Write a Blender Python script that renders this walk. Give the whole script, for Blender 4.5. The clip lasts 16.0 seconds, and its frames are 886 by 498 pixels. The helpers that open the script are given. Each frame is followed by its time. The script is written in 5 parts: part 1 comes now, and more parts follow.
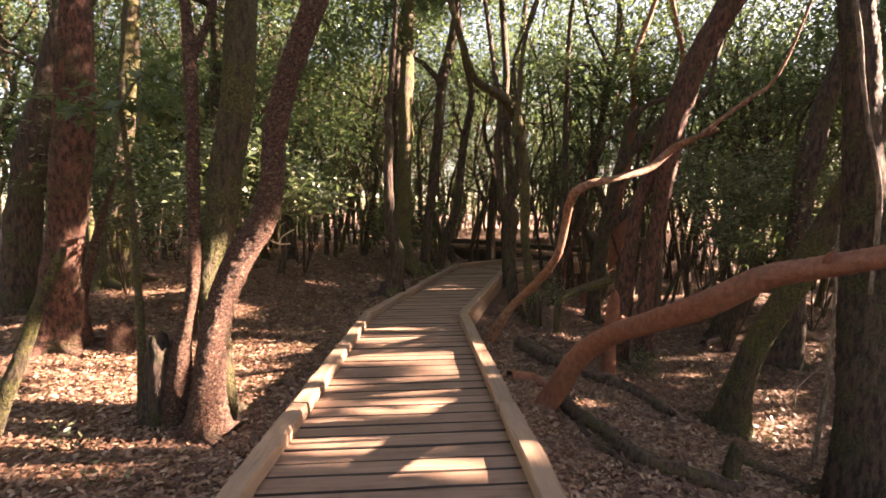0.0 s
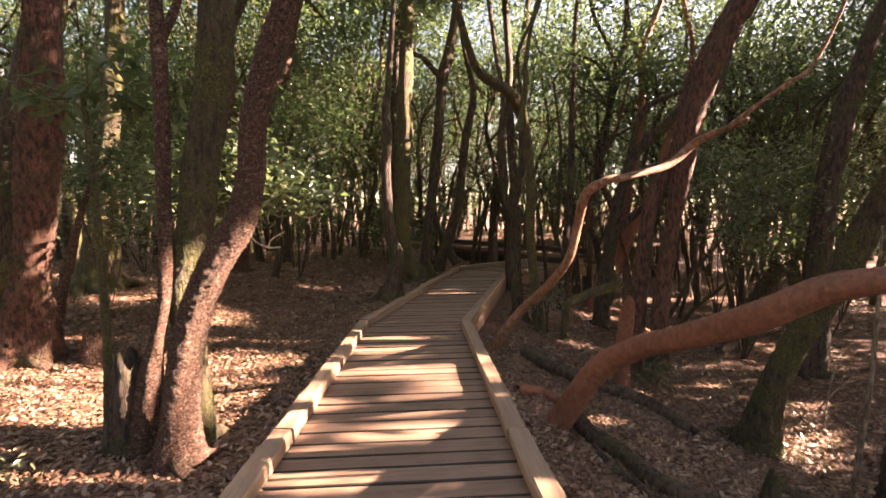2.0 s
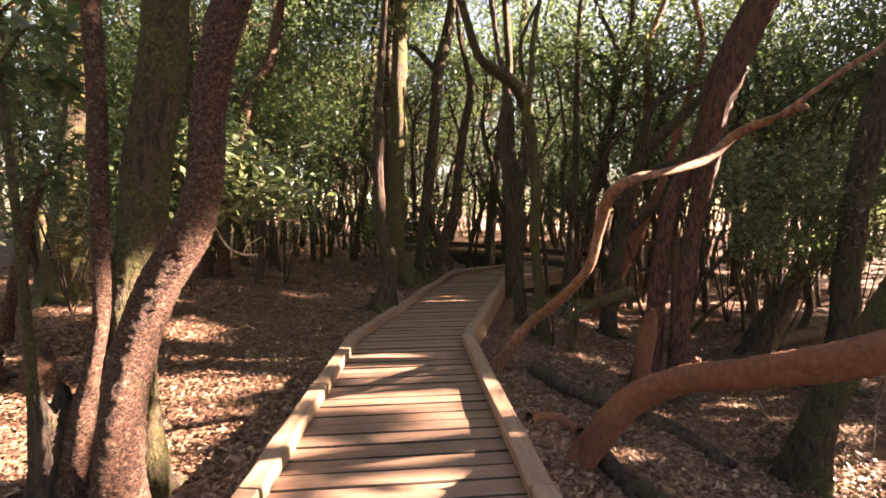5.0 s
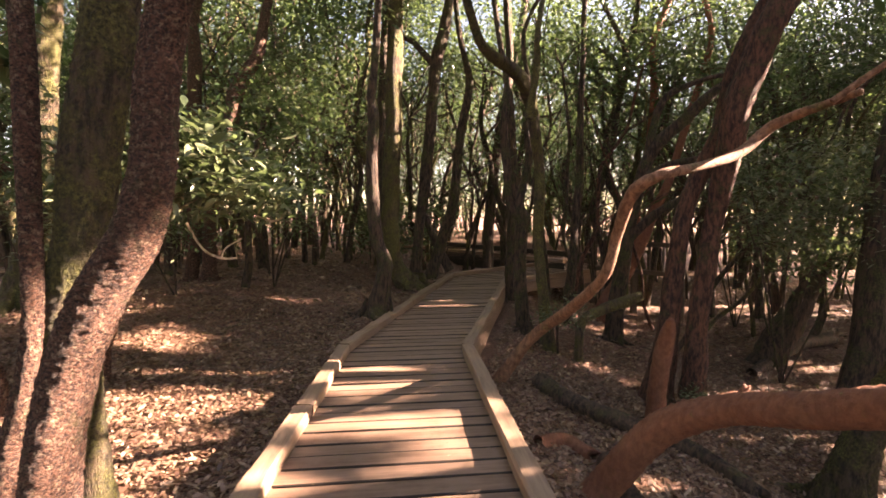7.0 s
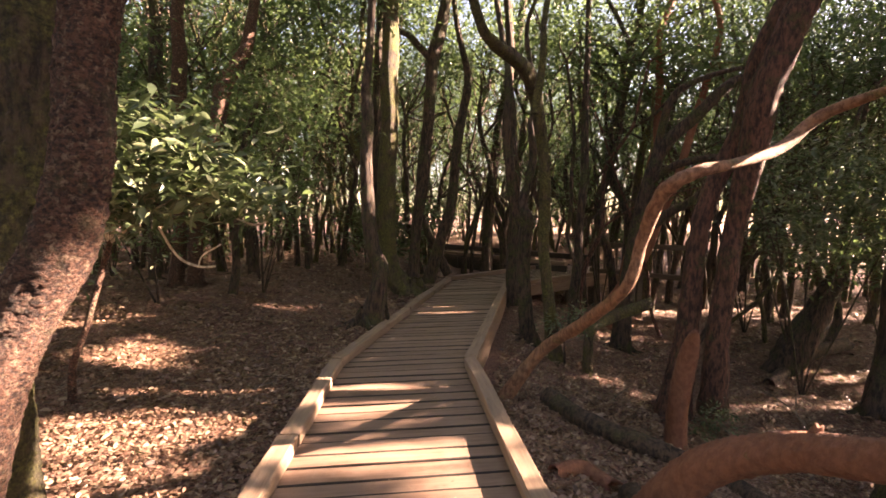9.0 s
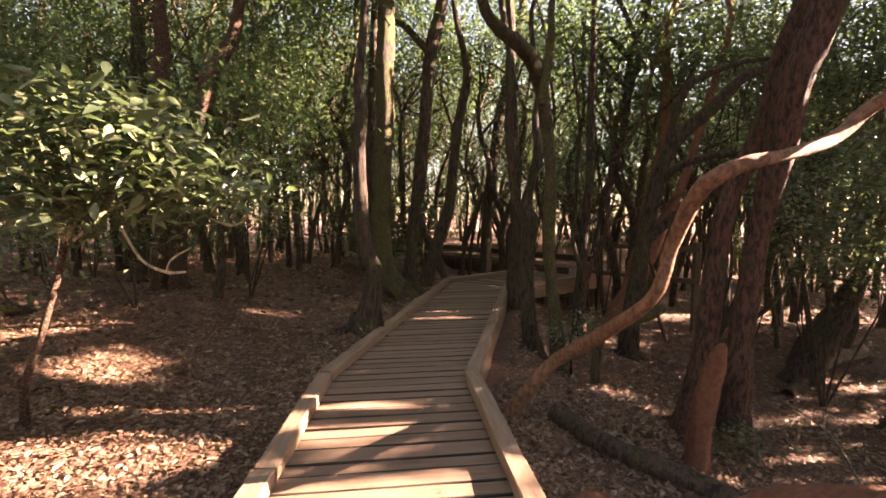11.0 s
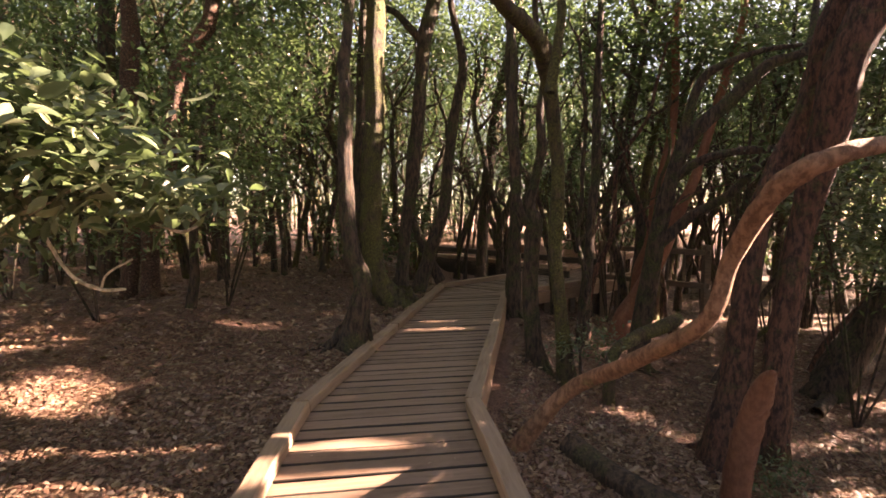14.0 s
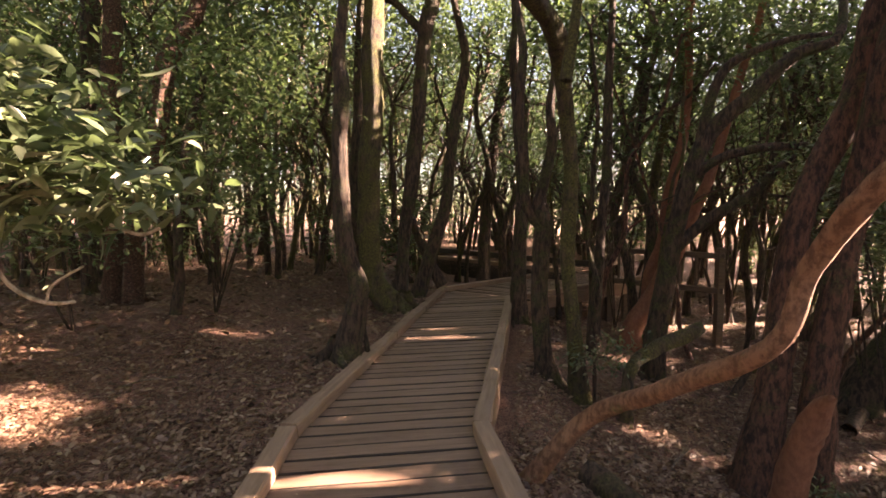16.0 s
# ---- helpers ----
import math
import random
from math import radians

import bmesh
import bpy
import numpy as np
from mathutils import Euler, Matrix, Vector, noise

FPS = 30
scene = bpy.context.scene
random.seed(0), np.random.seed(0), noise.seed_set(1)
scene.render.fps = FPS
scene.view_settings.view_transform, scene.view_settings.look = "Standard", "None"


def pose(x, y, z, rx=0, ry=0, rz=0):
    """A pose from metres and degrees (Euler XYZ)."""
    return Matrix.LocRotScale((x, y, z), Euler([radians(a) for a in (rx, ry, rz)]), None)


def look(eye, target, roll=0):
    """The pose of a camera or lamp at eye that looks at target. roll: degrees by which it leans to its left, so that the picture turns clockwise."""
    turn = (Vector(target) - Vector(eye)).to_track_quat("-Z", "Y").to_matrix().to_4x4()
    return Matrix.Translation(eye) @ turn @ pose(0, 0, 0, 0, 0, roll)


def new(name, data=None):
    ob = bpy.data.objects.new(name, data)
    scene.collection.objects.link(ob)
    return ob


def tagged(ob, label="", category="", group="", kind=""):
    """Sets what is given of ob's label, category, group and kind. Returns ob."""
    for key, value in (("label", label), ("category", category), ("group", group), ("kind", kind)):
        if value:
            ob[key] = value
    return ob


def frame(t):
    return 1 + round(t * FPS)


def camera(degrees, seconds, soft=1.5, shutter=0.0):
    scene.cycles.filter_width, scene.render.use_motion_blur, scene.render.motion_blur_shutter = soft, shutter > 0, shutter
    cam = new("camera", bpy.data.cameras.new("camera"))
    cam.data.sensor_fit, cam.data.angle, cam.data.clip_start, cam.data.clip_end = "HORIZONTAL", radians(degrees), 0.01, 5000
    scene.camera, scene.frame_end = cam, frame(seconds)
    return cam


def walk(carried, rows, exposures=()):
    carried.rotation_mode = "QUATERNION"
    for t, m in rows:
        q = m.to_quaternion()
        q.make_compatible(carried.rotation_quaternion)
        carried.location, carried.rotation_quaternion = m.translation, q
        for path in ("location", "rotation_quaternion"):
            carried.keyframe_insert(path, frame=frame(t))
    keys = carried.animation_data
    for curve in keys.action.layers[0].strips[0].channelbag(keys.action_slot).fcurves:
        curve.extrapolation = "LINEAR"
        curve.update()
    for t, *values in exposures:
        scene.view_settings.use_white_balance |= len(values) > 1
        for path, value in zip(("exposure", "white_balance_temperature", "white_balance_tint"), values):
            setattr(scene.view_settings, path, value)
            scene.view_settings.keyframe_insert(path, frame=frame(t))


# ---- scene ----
EXPOSURE, KELVIN, TINT = 3.93, 8750, 37
cam = camera(87.1, 16.0, soft=1.65)
METRES, EYE, TILT, LEAN, TURN = 3.4, 1.55, -4.5, 0.0, 0.0
ROWS = [
    (0.0, 0.0, 0.0, 0.0, 0.0, 0.0, -0.0),
    (0.5, -0.0017, 0.0325, 0.0012, -0.05, 0.01, 0.05),
    (1.0, -0.0017, 0.064, 0.0056, 0.02, -0.01, 0.14),
    (1.5, -0.0003, 0.0947, 0.0097, 0.09, 0.02, 0.23),
    (2.0, -0.0017, 0.1213, 0.009, 0.1, 0.09, 0.18),
    (2.5, -0.006, 0.1544, 0.0082, 0.02, 0.09, 0.15),
    (3.0, -0.0129, 0.1861, 0.0136, -0.06, 0.06, 0.11),
    (3.5, -0.0193, 0.218, 0.0201, -0.22, 0.01, 0.12),
    (4.0, -0.0232, 0.2459, 0.0235, -0.47, 0.14, 0.18),
    (6.5, -0.0257, 0.4044, 0.0362, -1.2, 0.19, 0.2),
    (7.0, -0.0316, 0.4365, 0.0388, -1.36, 0.18, 0.13),
    (7.5, -0.0402, 0.4708, 0.0475, -1.53, 0.12, 0.13),
    (8.0, -0.0452, 0.499, 0.0504, -1.66, 0.1, 0.18),
    (8.5, -0.0478, 0.5294, 0.0507, -1.8, 0.14, 0.21),
    (9.0, -0.0435, 0.5594, 0.053, -1.88, 0.28, 0.3),
    (11.5, -0.0491, 0.7142, 0.0648, -2.41, 0.23, 0.18),
    (12.0, -0.0529, 0.7418, 0.07, -2.51, 0.23, 0.2),
    (12.5, -0.0541, 0.7701, 0.0731, -2.74, 0.41, 0.28),
    (13.0, -0.0531, 0.7986, 0.0745, -2.99, 0.43, 0.31),
    (13.5, -0.0504, 0.8323, 0.0779, -3.15, 0.32, 0.31),
    (14.0, -0.0467, 0.862, 0.0832, -3.14, 0.23, 0.33),
    (14.5, -0.0446, 0.8919, 0.0847, -3.12, 0.32, 0.41),
    (15.0, -0.0452, 0.9204, 0.0832, -3.12, 0.34, 0.37),
    (15.5, -0.048, 0.9551, 0.0846, -3.21, 0.37, 0.33),
    (16.0, -0.0524, 0.987, 0.0914, -3.27, 0.36, 0.25),
]
walk(cam, [(t, pose(0, 0, EYE, TILT, LEAN, TURN) @ pose(METRES * x, METRES * y, METRES * z, 90 + pitch, roll, yaw)) for t, x, y, z, yaw, pitch, roll in ROWS],
     exposures=[(0.0, EXPOSURE, KELVIN, TINT), (16.0, EXPOSURE, KELVIN, TINT)])

# ---- world, sun ----
SUN_AZ, SUN_EL = radians(5), radians(25)      # azimuth from +x towards +y
SUN_DIR = Vector((math.cos(SUN_AZ) * math.cos(SUN_EL), math.sin(SUN_AZ) * math.cos(SUN_EL), math.sin(SUN_EL)))
world = bpy.data.worlds.new("sky")
scene.world = world
world.use_nodes = True
wn = world.node_tree
sky = wn.nodes.new("ShaderNodeTexSky")
sky.sky_type, sky.sun_disc = "NISHITA", False
sky.sun_elevation, sky.sun_rotation = SUN_EL, radians(90) - SUN_AZ
sky.air_density, sky.dust_density = 1.0, 1.0
wn.links.new(sky.outputs[0], wn.nodes["Background"].inputs[0])
wn.nodes["Background"].inputs[1].default_value = 0.042
sun = new("sun", bpy.data.lights.new("sun", "SUN"))
sun.data.energy, sun.data.angle, sun.data.color = 5.0, radians(0.55), (1.0, 0.94, 0.83)
sun.matrix_world = look(SUN_DIR * 60, (0, 0, 0))

rng = np.random.default_rng(7)


# ---- materials ----
def mat(name):
    m = bpy.data.materials.new(name)
    m.use_nodes = True
    nt = m.node_tree
    return m, nt, nt.nodes["Principled BSDF"]


def node(nt, kind, **values):
    n = nt.nodes.new(kind)
    for key, v in values.items():
        n.inputs[key].default_value = v
    return n


def ramp(nt, src, stops):
    r = nt.nodes.new("ShaderNodeValToRGB")
    while len(r.color_ramp.elements) < len(stops):
        r.color_ramp.elements.new(0.5)
    for e, (p, c) in zip(r.color_ramp.elements, stops):
        e.position, e.color = p, (*c, 1)
    nt.links.new(src, r.inputs[0])
    return r.outputs[0]


def mix(nt, fac, a, b, mode="MIX"):
    n = nt.nodes.new("ShaderNodeMix")
    n.data_type, n.blend_type = "RGBA", mode
    for sock, v in ((n.inputs[0], fac), (n.inputs[6], a), (n.inputs[7], b)):
        if isinstance(v, (int, float)):
            sock.default_value = v
        elif isinstance(v, tuple):
            sock.default_value = (*v, 1)
        else:
            nt.links.new(v, sock)
    return n.outputs[2]


def coords(nt, scale=(1, 1, 1), which="Object"):
    tc = nt.nodes.new("ShaderNodeTexCoord")
    mp = nt.nodes.new("ShaderNodeMapping")
    mp.inputs["Scale"].default_value = scale
    nt.links.new(tc.outputs[which], mp.inputs[0])
    return mp.outputs[0]


def noise_tex(nt, vec, scale, detail=5.0, rough=0.6):
    n = node(nt, "ShaderNodeTexNoise", Scale=scale, Detail=detail, Roughness=rough)
    nt.links.new(vec, n.inputs["Vector"])
    return n.outputs[0]


def bump(nt, bsdf, height, strength, distance):
    b = node(nt, "ShaderNodeBump", Strength=strength, Distance=distance)
    nt.links.new(height, b.inputs["Height"])
    nt.links.new(b.outputs[0], bsdf.inputs["Normal"])


def bark(name, dark, light, moss, moss_amount, relief=0.02, streak=0.25, lichen=None, scale=26, crust=38):
    """Bark: furrows stretched up the stem, moss in patches, an optional pale lichen."""
    m, nt, b = mat(name)
    long = coords(nt, (1, 1, streak))
    even = coords(nt)
    furrow = noise_tex(nt, long, scale, 8, 0.7)
    grain = noise_tex(nt, even, 90, 4, 0.7)
    base = ramp(nt, furrow, [(0.42, dark), (0.58, light)])
    patch = ramp(nt, noise_tex(nt, even, 3.2, 6, 0.7), [(0.62 - moss_amount * 0.4, (0, 0, 0)), (0.72 - moss_amount * 0.3, (1, 1, 1))])
    mossy = ramp(nt, noise_tex(nt, even, 48, 5, 0.75), [(0.38, tuple(c * 0.22 for c in moss)), (0.52, tuple(c * 0.8 for c in moss)), (0.66, tuple(c * 1.5 for c in moss))])
    col = mix(nt, patch, base, mossy)
    if lichen:
        spots = ramp(nt, noise_tex(nt, even, crust, 5, 0.7), [(0.54, (0, 0, 0)), (0.64, (1, 1, 1))])
        col = mix(nt, spots, col, lichen)
    nt.links.new(col, b.inputs["Base Color"])
    b.inputs["Roughness"].default_value = 0.85
    add = nt.nodes.new("ShaderNodeMath")
    add.operation = "MULTIPLY_ADD"
    add.inputs[1].default_value = 0.35
    nt.links.new(grain, add.inputs[0])
    nt.links.new(furrow, add.inputs[2])
    bump(nt, b, add.outputs[0], 1.0, relief * 1.8)
    return m


BARK_MOSS = bark("mossy_bark", (0.028, 0.019, 0.012), (0.125, 0.085, 0.055), (0.125, 0.120, 0.034), 0.55, 0.045)
BARK_DARK = bark("dark_bark", (0.022, 0.014, 0.010), (0.105, 0.066, 0.046), (0.075, 0.08, 0.026), 0.34, 0.035)
BARK_WARM = bark("warm_bark", (0.034, 0.014, 0.010), (0.200, 0.092, 0.058), (0.13, 0.11, 0.05), 0.14, 0.06, 1.5, (0.33, 0.22, 0.145), 52)
BARK_RED = bark("red_bark", (0.175, 0.068, 0.041), (0.245, 0.102, 0.060), (0.13, 0.12, 0.04), 0.02, 0.008, 0.6)
BARK_ARC = bark("arching_red_bark", (0.14, 0.066, 0.038), (0.31, 0.155, 0.092), (0.15, 0.13, 0.05), 0.06, 0.010, 0.6)
BARK_PALE = bark("pale_twig_bark", (0.30, 0.24, 0.17), (0.60, 0.50, 0.38), (0.2, 0.18, 0.08), 0.0, 0.008, 0.4)
BARK_VINE = bark("grey_vine_bark", (0.085, 0.062, 0.042), (0.26, 0.20, 0.145), (0.15, 0.14, 0.06), 0.2, 0.012, 0.4)
BARK_DUSK = bark("dusky_red_bark", (0.040, 0.018, 0.013), (0.18, 0.080, 0.052), (0.09, 0.085, 0.030), 0.22, 0.04, 0.35)
BARK_LOG = bark("log_bark", (0.028, 0.018, 0.013), (0.12, 0.075, 0.05), (0.10, 0.09, 0.035), 0.25, 0.02)


def leaf_material(name, stops, gloss=0.28, through_light=0.38):
    m, nt, b = mat(name)
    geo = nt.nodes.new("ShaderNodeNewGeometry")
    col = ramp(nt, geo.outputs["Random Per Island"], stops)
    vein = noise_tex(nt, coords(nt), 60, 2)
    col = mix(nt, 0.35, col, mix(nt, vein, (0.02, 0.03, 0.015), (0.22, 0.26, 0.13)), "OVERLAY")
    nt.links.new(col, b.inputs["Base Color"])
    b.inputs["Roughness"].default_value = gloss
    tr = nt.nodes.new("ShaderNodeBsdfTranslucent")
    nt.links.new(mix(nt, 0.55, col, (0.23, 0.35, 0.12)), tr.inputs[0])
    ms = nt.nodes.new("ShaderNodeMixShader")
    ms.inputs[0].default_value = through_light
    nt.links.new(b.outputs[0], ms.inputs[1])
    nt.links.new(tr.outputs[0], ms.inputs[2])
    nt.links.new(ms.outputs[0], nt.nodes["Material Output"].inputs[0])
    return m


LEAF = leaf_material("laurel_leaf", [(0.0, (0.020, 0.045, 0.021)), (0.45, (0.040, 0.082, 0.037)), (0.8, (0.068, 0.114, 0.050)), (1.0, (0.17, 0.18, 0.10))])
LEAF_SHRUB = leaf_material("shrub_leaf", [(0.0, (0.060, 0.092, 0.050)), (0.5, (0.11, 0.145, 0.082)), (1.0, (0.25, 0.26, 0.17))], 0.3, 0.28)
LITTER = leaf_material("dead_leaf", [(0.0, (0.09, 0.043, 0.032)), (0.30, (0.21, 0.105, 0.077)), (0.65, (0.33, 0.185, 0.135)), (0.90, (0.44, 0.28, 0.205)), (1.0, (0.56, 0.41, 0.31))], 0.48, 0.12)

# forest floor: matted dead leaves over dark earth
SOIL, nt, b = mat("leaf_litter_floor")
vec = coords(nt)
vor = node(nt, "ShaderNodeTexVoronoi", Scale=26.0)
warp = nt.nodes.new("ShaderNodeVectorMath")
warp.operation = "ADD"
nz = node(nt, "ShaderNodeTexNoise", Scale=9.0, Detail=4.0)
nt.links.new(vec, nz.inputs["Vector"])
nt.links.new(vec, warp.inputs[0])
nt.links.new(nz.outputs["Color"], warp.inputs[1])
nt.links.new(warp.outputs[0], vor.inputs["Vector"])
sep = nt.nodes.new("ShaderNodeSeparateColor")
nt.links.new(vor.outputs["Color"], sep.inputs[0])
flake = ramp(nt, sep.outputs[0], [(0.0, (0.06, 0.029, 0.021)), (0.4, (0.17, 0.085, 0.062)), (0.75, (0.30, 0.165, 0.12)), (1.0, (0.44, 0.28, 0.2))])
broad = ramp(nt, noise_tex(nt, vec, 0.55, 5), [(0.35, (0.62, 0.56, 0.52)), (0.65, (1.0, 1.0, 1.0))])
col = mix(nt, 1.0, flake, broad, "MULTIPLY")
nt.links.new(col, b.inputs["Base Color"])
b.inputs["Roughness"].default_value = 0.85
bump(nt, b, sep.outputs[1], 1.0, 0.035)


def timber(name, dark, light, axis_scale, wear):
    """Sawn timber: grain along the piece, worn pale streaks, dirt specks; each piece its own tone."""
    m, nt, b = mat(name)
    vec = coords(nt, axis_scale)
    info = nt.nodes.new("ShaderNodeObjectInfo")
    off = nt.nodes.new("ShaderNodeVectorMath")
    off.operation = "MULTIPLY_ADD"
    nt.links.new(info.outputs["Random"], off.inputs[0])
    off.inputs[1].default_value = (37, 51, 23)
    nt.links.new(vec, off.inputs[2])
    grain = noise_tex(nt, off.outputs[0], 30, 6, 0.65)
    fine = noise_tex(nt, off.outputs[0], 110, 3, 0.7)
    base = ramp(nt, grain, [(0.3, dark), (0.7, light)])
    tone = ramp(nt, info.outputs["Random"], [(0.0, (0.78, 0.74, 0.70)), (0.5, (0.95, 0.93, 0.9)), (1.0, (1.1, 1.08, 1.05))])
    col = mix(nt, 1.0, base, tone, "MULTIPLY")
    dirt = ramp(nt, noise_tex(nt, coords(nt), 4.5, 7, 0.7), [(0.42, (0, 0, 0)), (0.68, (1, 1, 1))])
    col = mix(nt, dirt, col, wear)
    nt.links.new(col, b.inputs["Base Color"])
    b.inputs["Roughness"].default_value = 0.72
    add = nt.nodes.new("ShaderNodeMath")
    add.operation = "ADD"
    nt.links.new(grain, add.inputs[0])
    nt.links.new(fine, add.inputs[1])
    bump(nt, b, add.outputs[0], 0.5, 0.004)
    return m


DECK = timber("deck_timber", (0.16, 0.092, 0.064), (0.33, 0.212, 0.152), (0.07, 1, 1), (0.24, 0.155, 0.112))
KERB = timber("kerb_timber", (0.20, 0.125, 0.085), (0.38, 0.262, 0.185), (1, 0.07, 1), (0.27, 0.182, 0.13))
# near-black board edges: grime, with the shade of the gaps put into the colour
BOARD_EDGE = timber("board_edge_dirt_and_shade", (0.02, 0.013, 0.010), (0.05, 0.034, 0.025), (0.07, 1, 1), (0.035, 0.024, 0.018))
DARK_TIMBER = timber("dark_side_timber", (0.025, 0.018, 0.014), (0.075, 0.055, 0.042), (0.3, 0.3, 1), (0.05, 0.038, 0.028))
OLD_TIMBER = timber("old_timber", (0.08, 0.055, 0.04), (0.2, 0.145, 0.105), (0.3, 0.3, 1), (0.12, 0.09, 0.06))


# ---- mesh helpers ----
def part(name, bm, material, parent, label=""):
    me = bpy.data.meshes.new(name)
    bm.to_mesh(me)
    bm.free()
    return mesh_part(name, me, material, parent, label)


def mesh_part(name, me, material, parent, label=""):
    me.materials.append(material)
    ob = new(name, me)
    if parent:
        ob.parent = parent
    return tagged(ob, label)


def thing(name, label, category, at=(0, 0, 0), group="", kind=""):
    ob = new(name)
    ob.location = at
    ob.empty_display_size = 0.1
    return tagged(ob, label, category, group, kind)


def smooth(me):
    me.polygons.foreach_set("use_smooth", np.ones(len(me.polygons), bool))
    me.update()


def step(a, b, x):
    u = np.clip((np.asarray(x, float) - a) / (b - a), 0, 1)
    return u * u * (3 - 2 * u)


def ground_z(x, y):
    """Height of the forest floor: a low bank on one side of the boardwalk, a hollow on the other."""
    x, y = np.asarray(x, float), np.asarray(y, float)
    xr = x - 0.24 * np.clip(y - 6.65, 0, 6.3)
    left = -0.18 + 0.20 * step(-1.6, -4.5, xr) + 0.24 * step(4.5, 9.5, y)
    right = -0.26 - 0.24 * step(0.5, 1.4, xr) - 0.34 * step(1.3, 3.3, xr)
    s = step(-1.3, -0.5, xr)
    g = left * (1 - s) + right * s
    g = g + 0.028 * np.sin(1.3 * x + 0.6 * y) * np.cos(1.1 * y - 0.4 * x) + 0.018 * np.sin(3.1 * x + 1.0) * np.sin(2.7 * y)
    g = g + 0.6 * step(14, 40, np.hypot(x, y - 6)) * np.sin(0.11 * x + 0.5) * np.cos(0.13 * y)
    return g


def spline(points, per=5):
    """A smooth run through control rows (x, y, z, r)."""
    p = np.array(points, float)
    p = np.vstack([2 * p[0] - p[1], p, 2 * p[-1] - p[-2]])
    u = np.linspace(0, 1, per, endpoint=False)[:, None]
    rows = []
    for a, b, c, d in zip(p[:-3], p[1:-2], p[2:-1], p[3:]):
        rows.append(0.5 * (2 * b + (c - a) * u + (2 * a - 5 * b + 4 * c - d) * u ** 2 + (3 * b - a - 3 * c + d) * u ** 3))
    rows.append(p[-2:-1])
    return np.vstack(rows)


def tube(points, sides=10, per=5, rough=0.10, seed=0, flare=0.0, broken=False, grit=0.5):
    """A stem: a tapered, knobbly tube along control rows (x, y, z, r); flare: root buttresses at its foot."""
    p = spline(points, per)
    n = len(p)
    r = np.maximum(p[:, 3], 0.003)
    t = np.gradient(p[:, :3], axis=0)
    t /= np.linalg.norm(t, axis=1)[:, None] + 1e-9
    side = np.cross(t, (0.31, 0.87, 0.11))
    side /= np.linalg.norm(side, axis=1)[:, None] + 1e-9
    up = np.cross(t, side)
    a = np.linspace(0, 2 * np.pi, sides, endpoint=False)
    g = np.random.default_rng(seed + 11)
    ph = g.uniform(0, 6.28, 6)
    length = np.concatenate([[0], np.cumsum(np.linalg.norm(np.diff(p[:, :3], axis=0), axis=1))])[:, None]
    k = 1 + rough * (np.sin(2 * a + ph[0] + 2.3 * length) * 0.6 + np.sin(3 * a + ph[1] - 3.9 * length) * 0.5 + np.sin(5.2 * length + ph[2] + a) * 0.5)
    k += rough * grit * g.normal(0, 1, (n, sides))
    if flare:
        h = np.exp(-length / (0.18 + 1.0 * r[0]))
        k += flare * h * (0.55 + 0.45 * np.sin(a * g.integers(3, 6) + ph[3]) + 0.25 * np.sin(2 * a + ph[4]))
    rad = r[:, None] * k
    v = p[:, None, :3] + side[:, None] * (np.cos(a) * rad)[:, :, None] + up[:, None] * (np.sin(a) * rad)[:, :, None]
    if broken:
        v[-1] += t[-1] * ((0.5 * np.sin(2 * a + ph[4]) + 0.35 * np.sin(5 * a + ph[5]) + g.normal(0, 0.13, sides)) * r[-1] * 1.2)[:, None]
    v = v.reshape(-1, 3)
    i, j = np.meshgrid(np.arange(n - 1), np.arange(sides), indexing="ij")
    j2 = (j + 1) % sides
    f = np.stack([i * sides + j, i * sides + j2, (i + 1) * sides + j2, (i + 1) * sides + j], -1).reshape(-1, 4)
    tip = p[-1, :3] - t[-1] * r[-1] * (0.6 if broken else -0.6)
    v = np.vstack([v, tip])
    cap = [((n - 1) * sides + q, (n - 1) * sides + (q + 1) % sides, n * sides) for q in range(sides)]
    return v, f.tolist() + cap


def tube_mesh(name, *tubes):
    verts, faces, n = [], [], 0
    for v, f in tubes:
        verts.append(v)
        faces += [tuple(q + n for q in face) for face in f]
        n += len(v)
    me = bpy.data.meshes.new(name)
    me.from_pydata(np.vstack(verts).tolist(), [], faces)
    smooth(me)
    return me


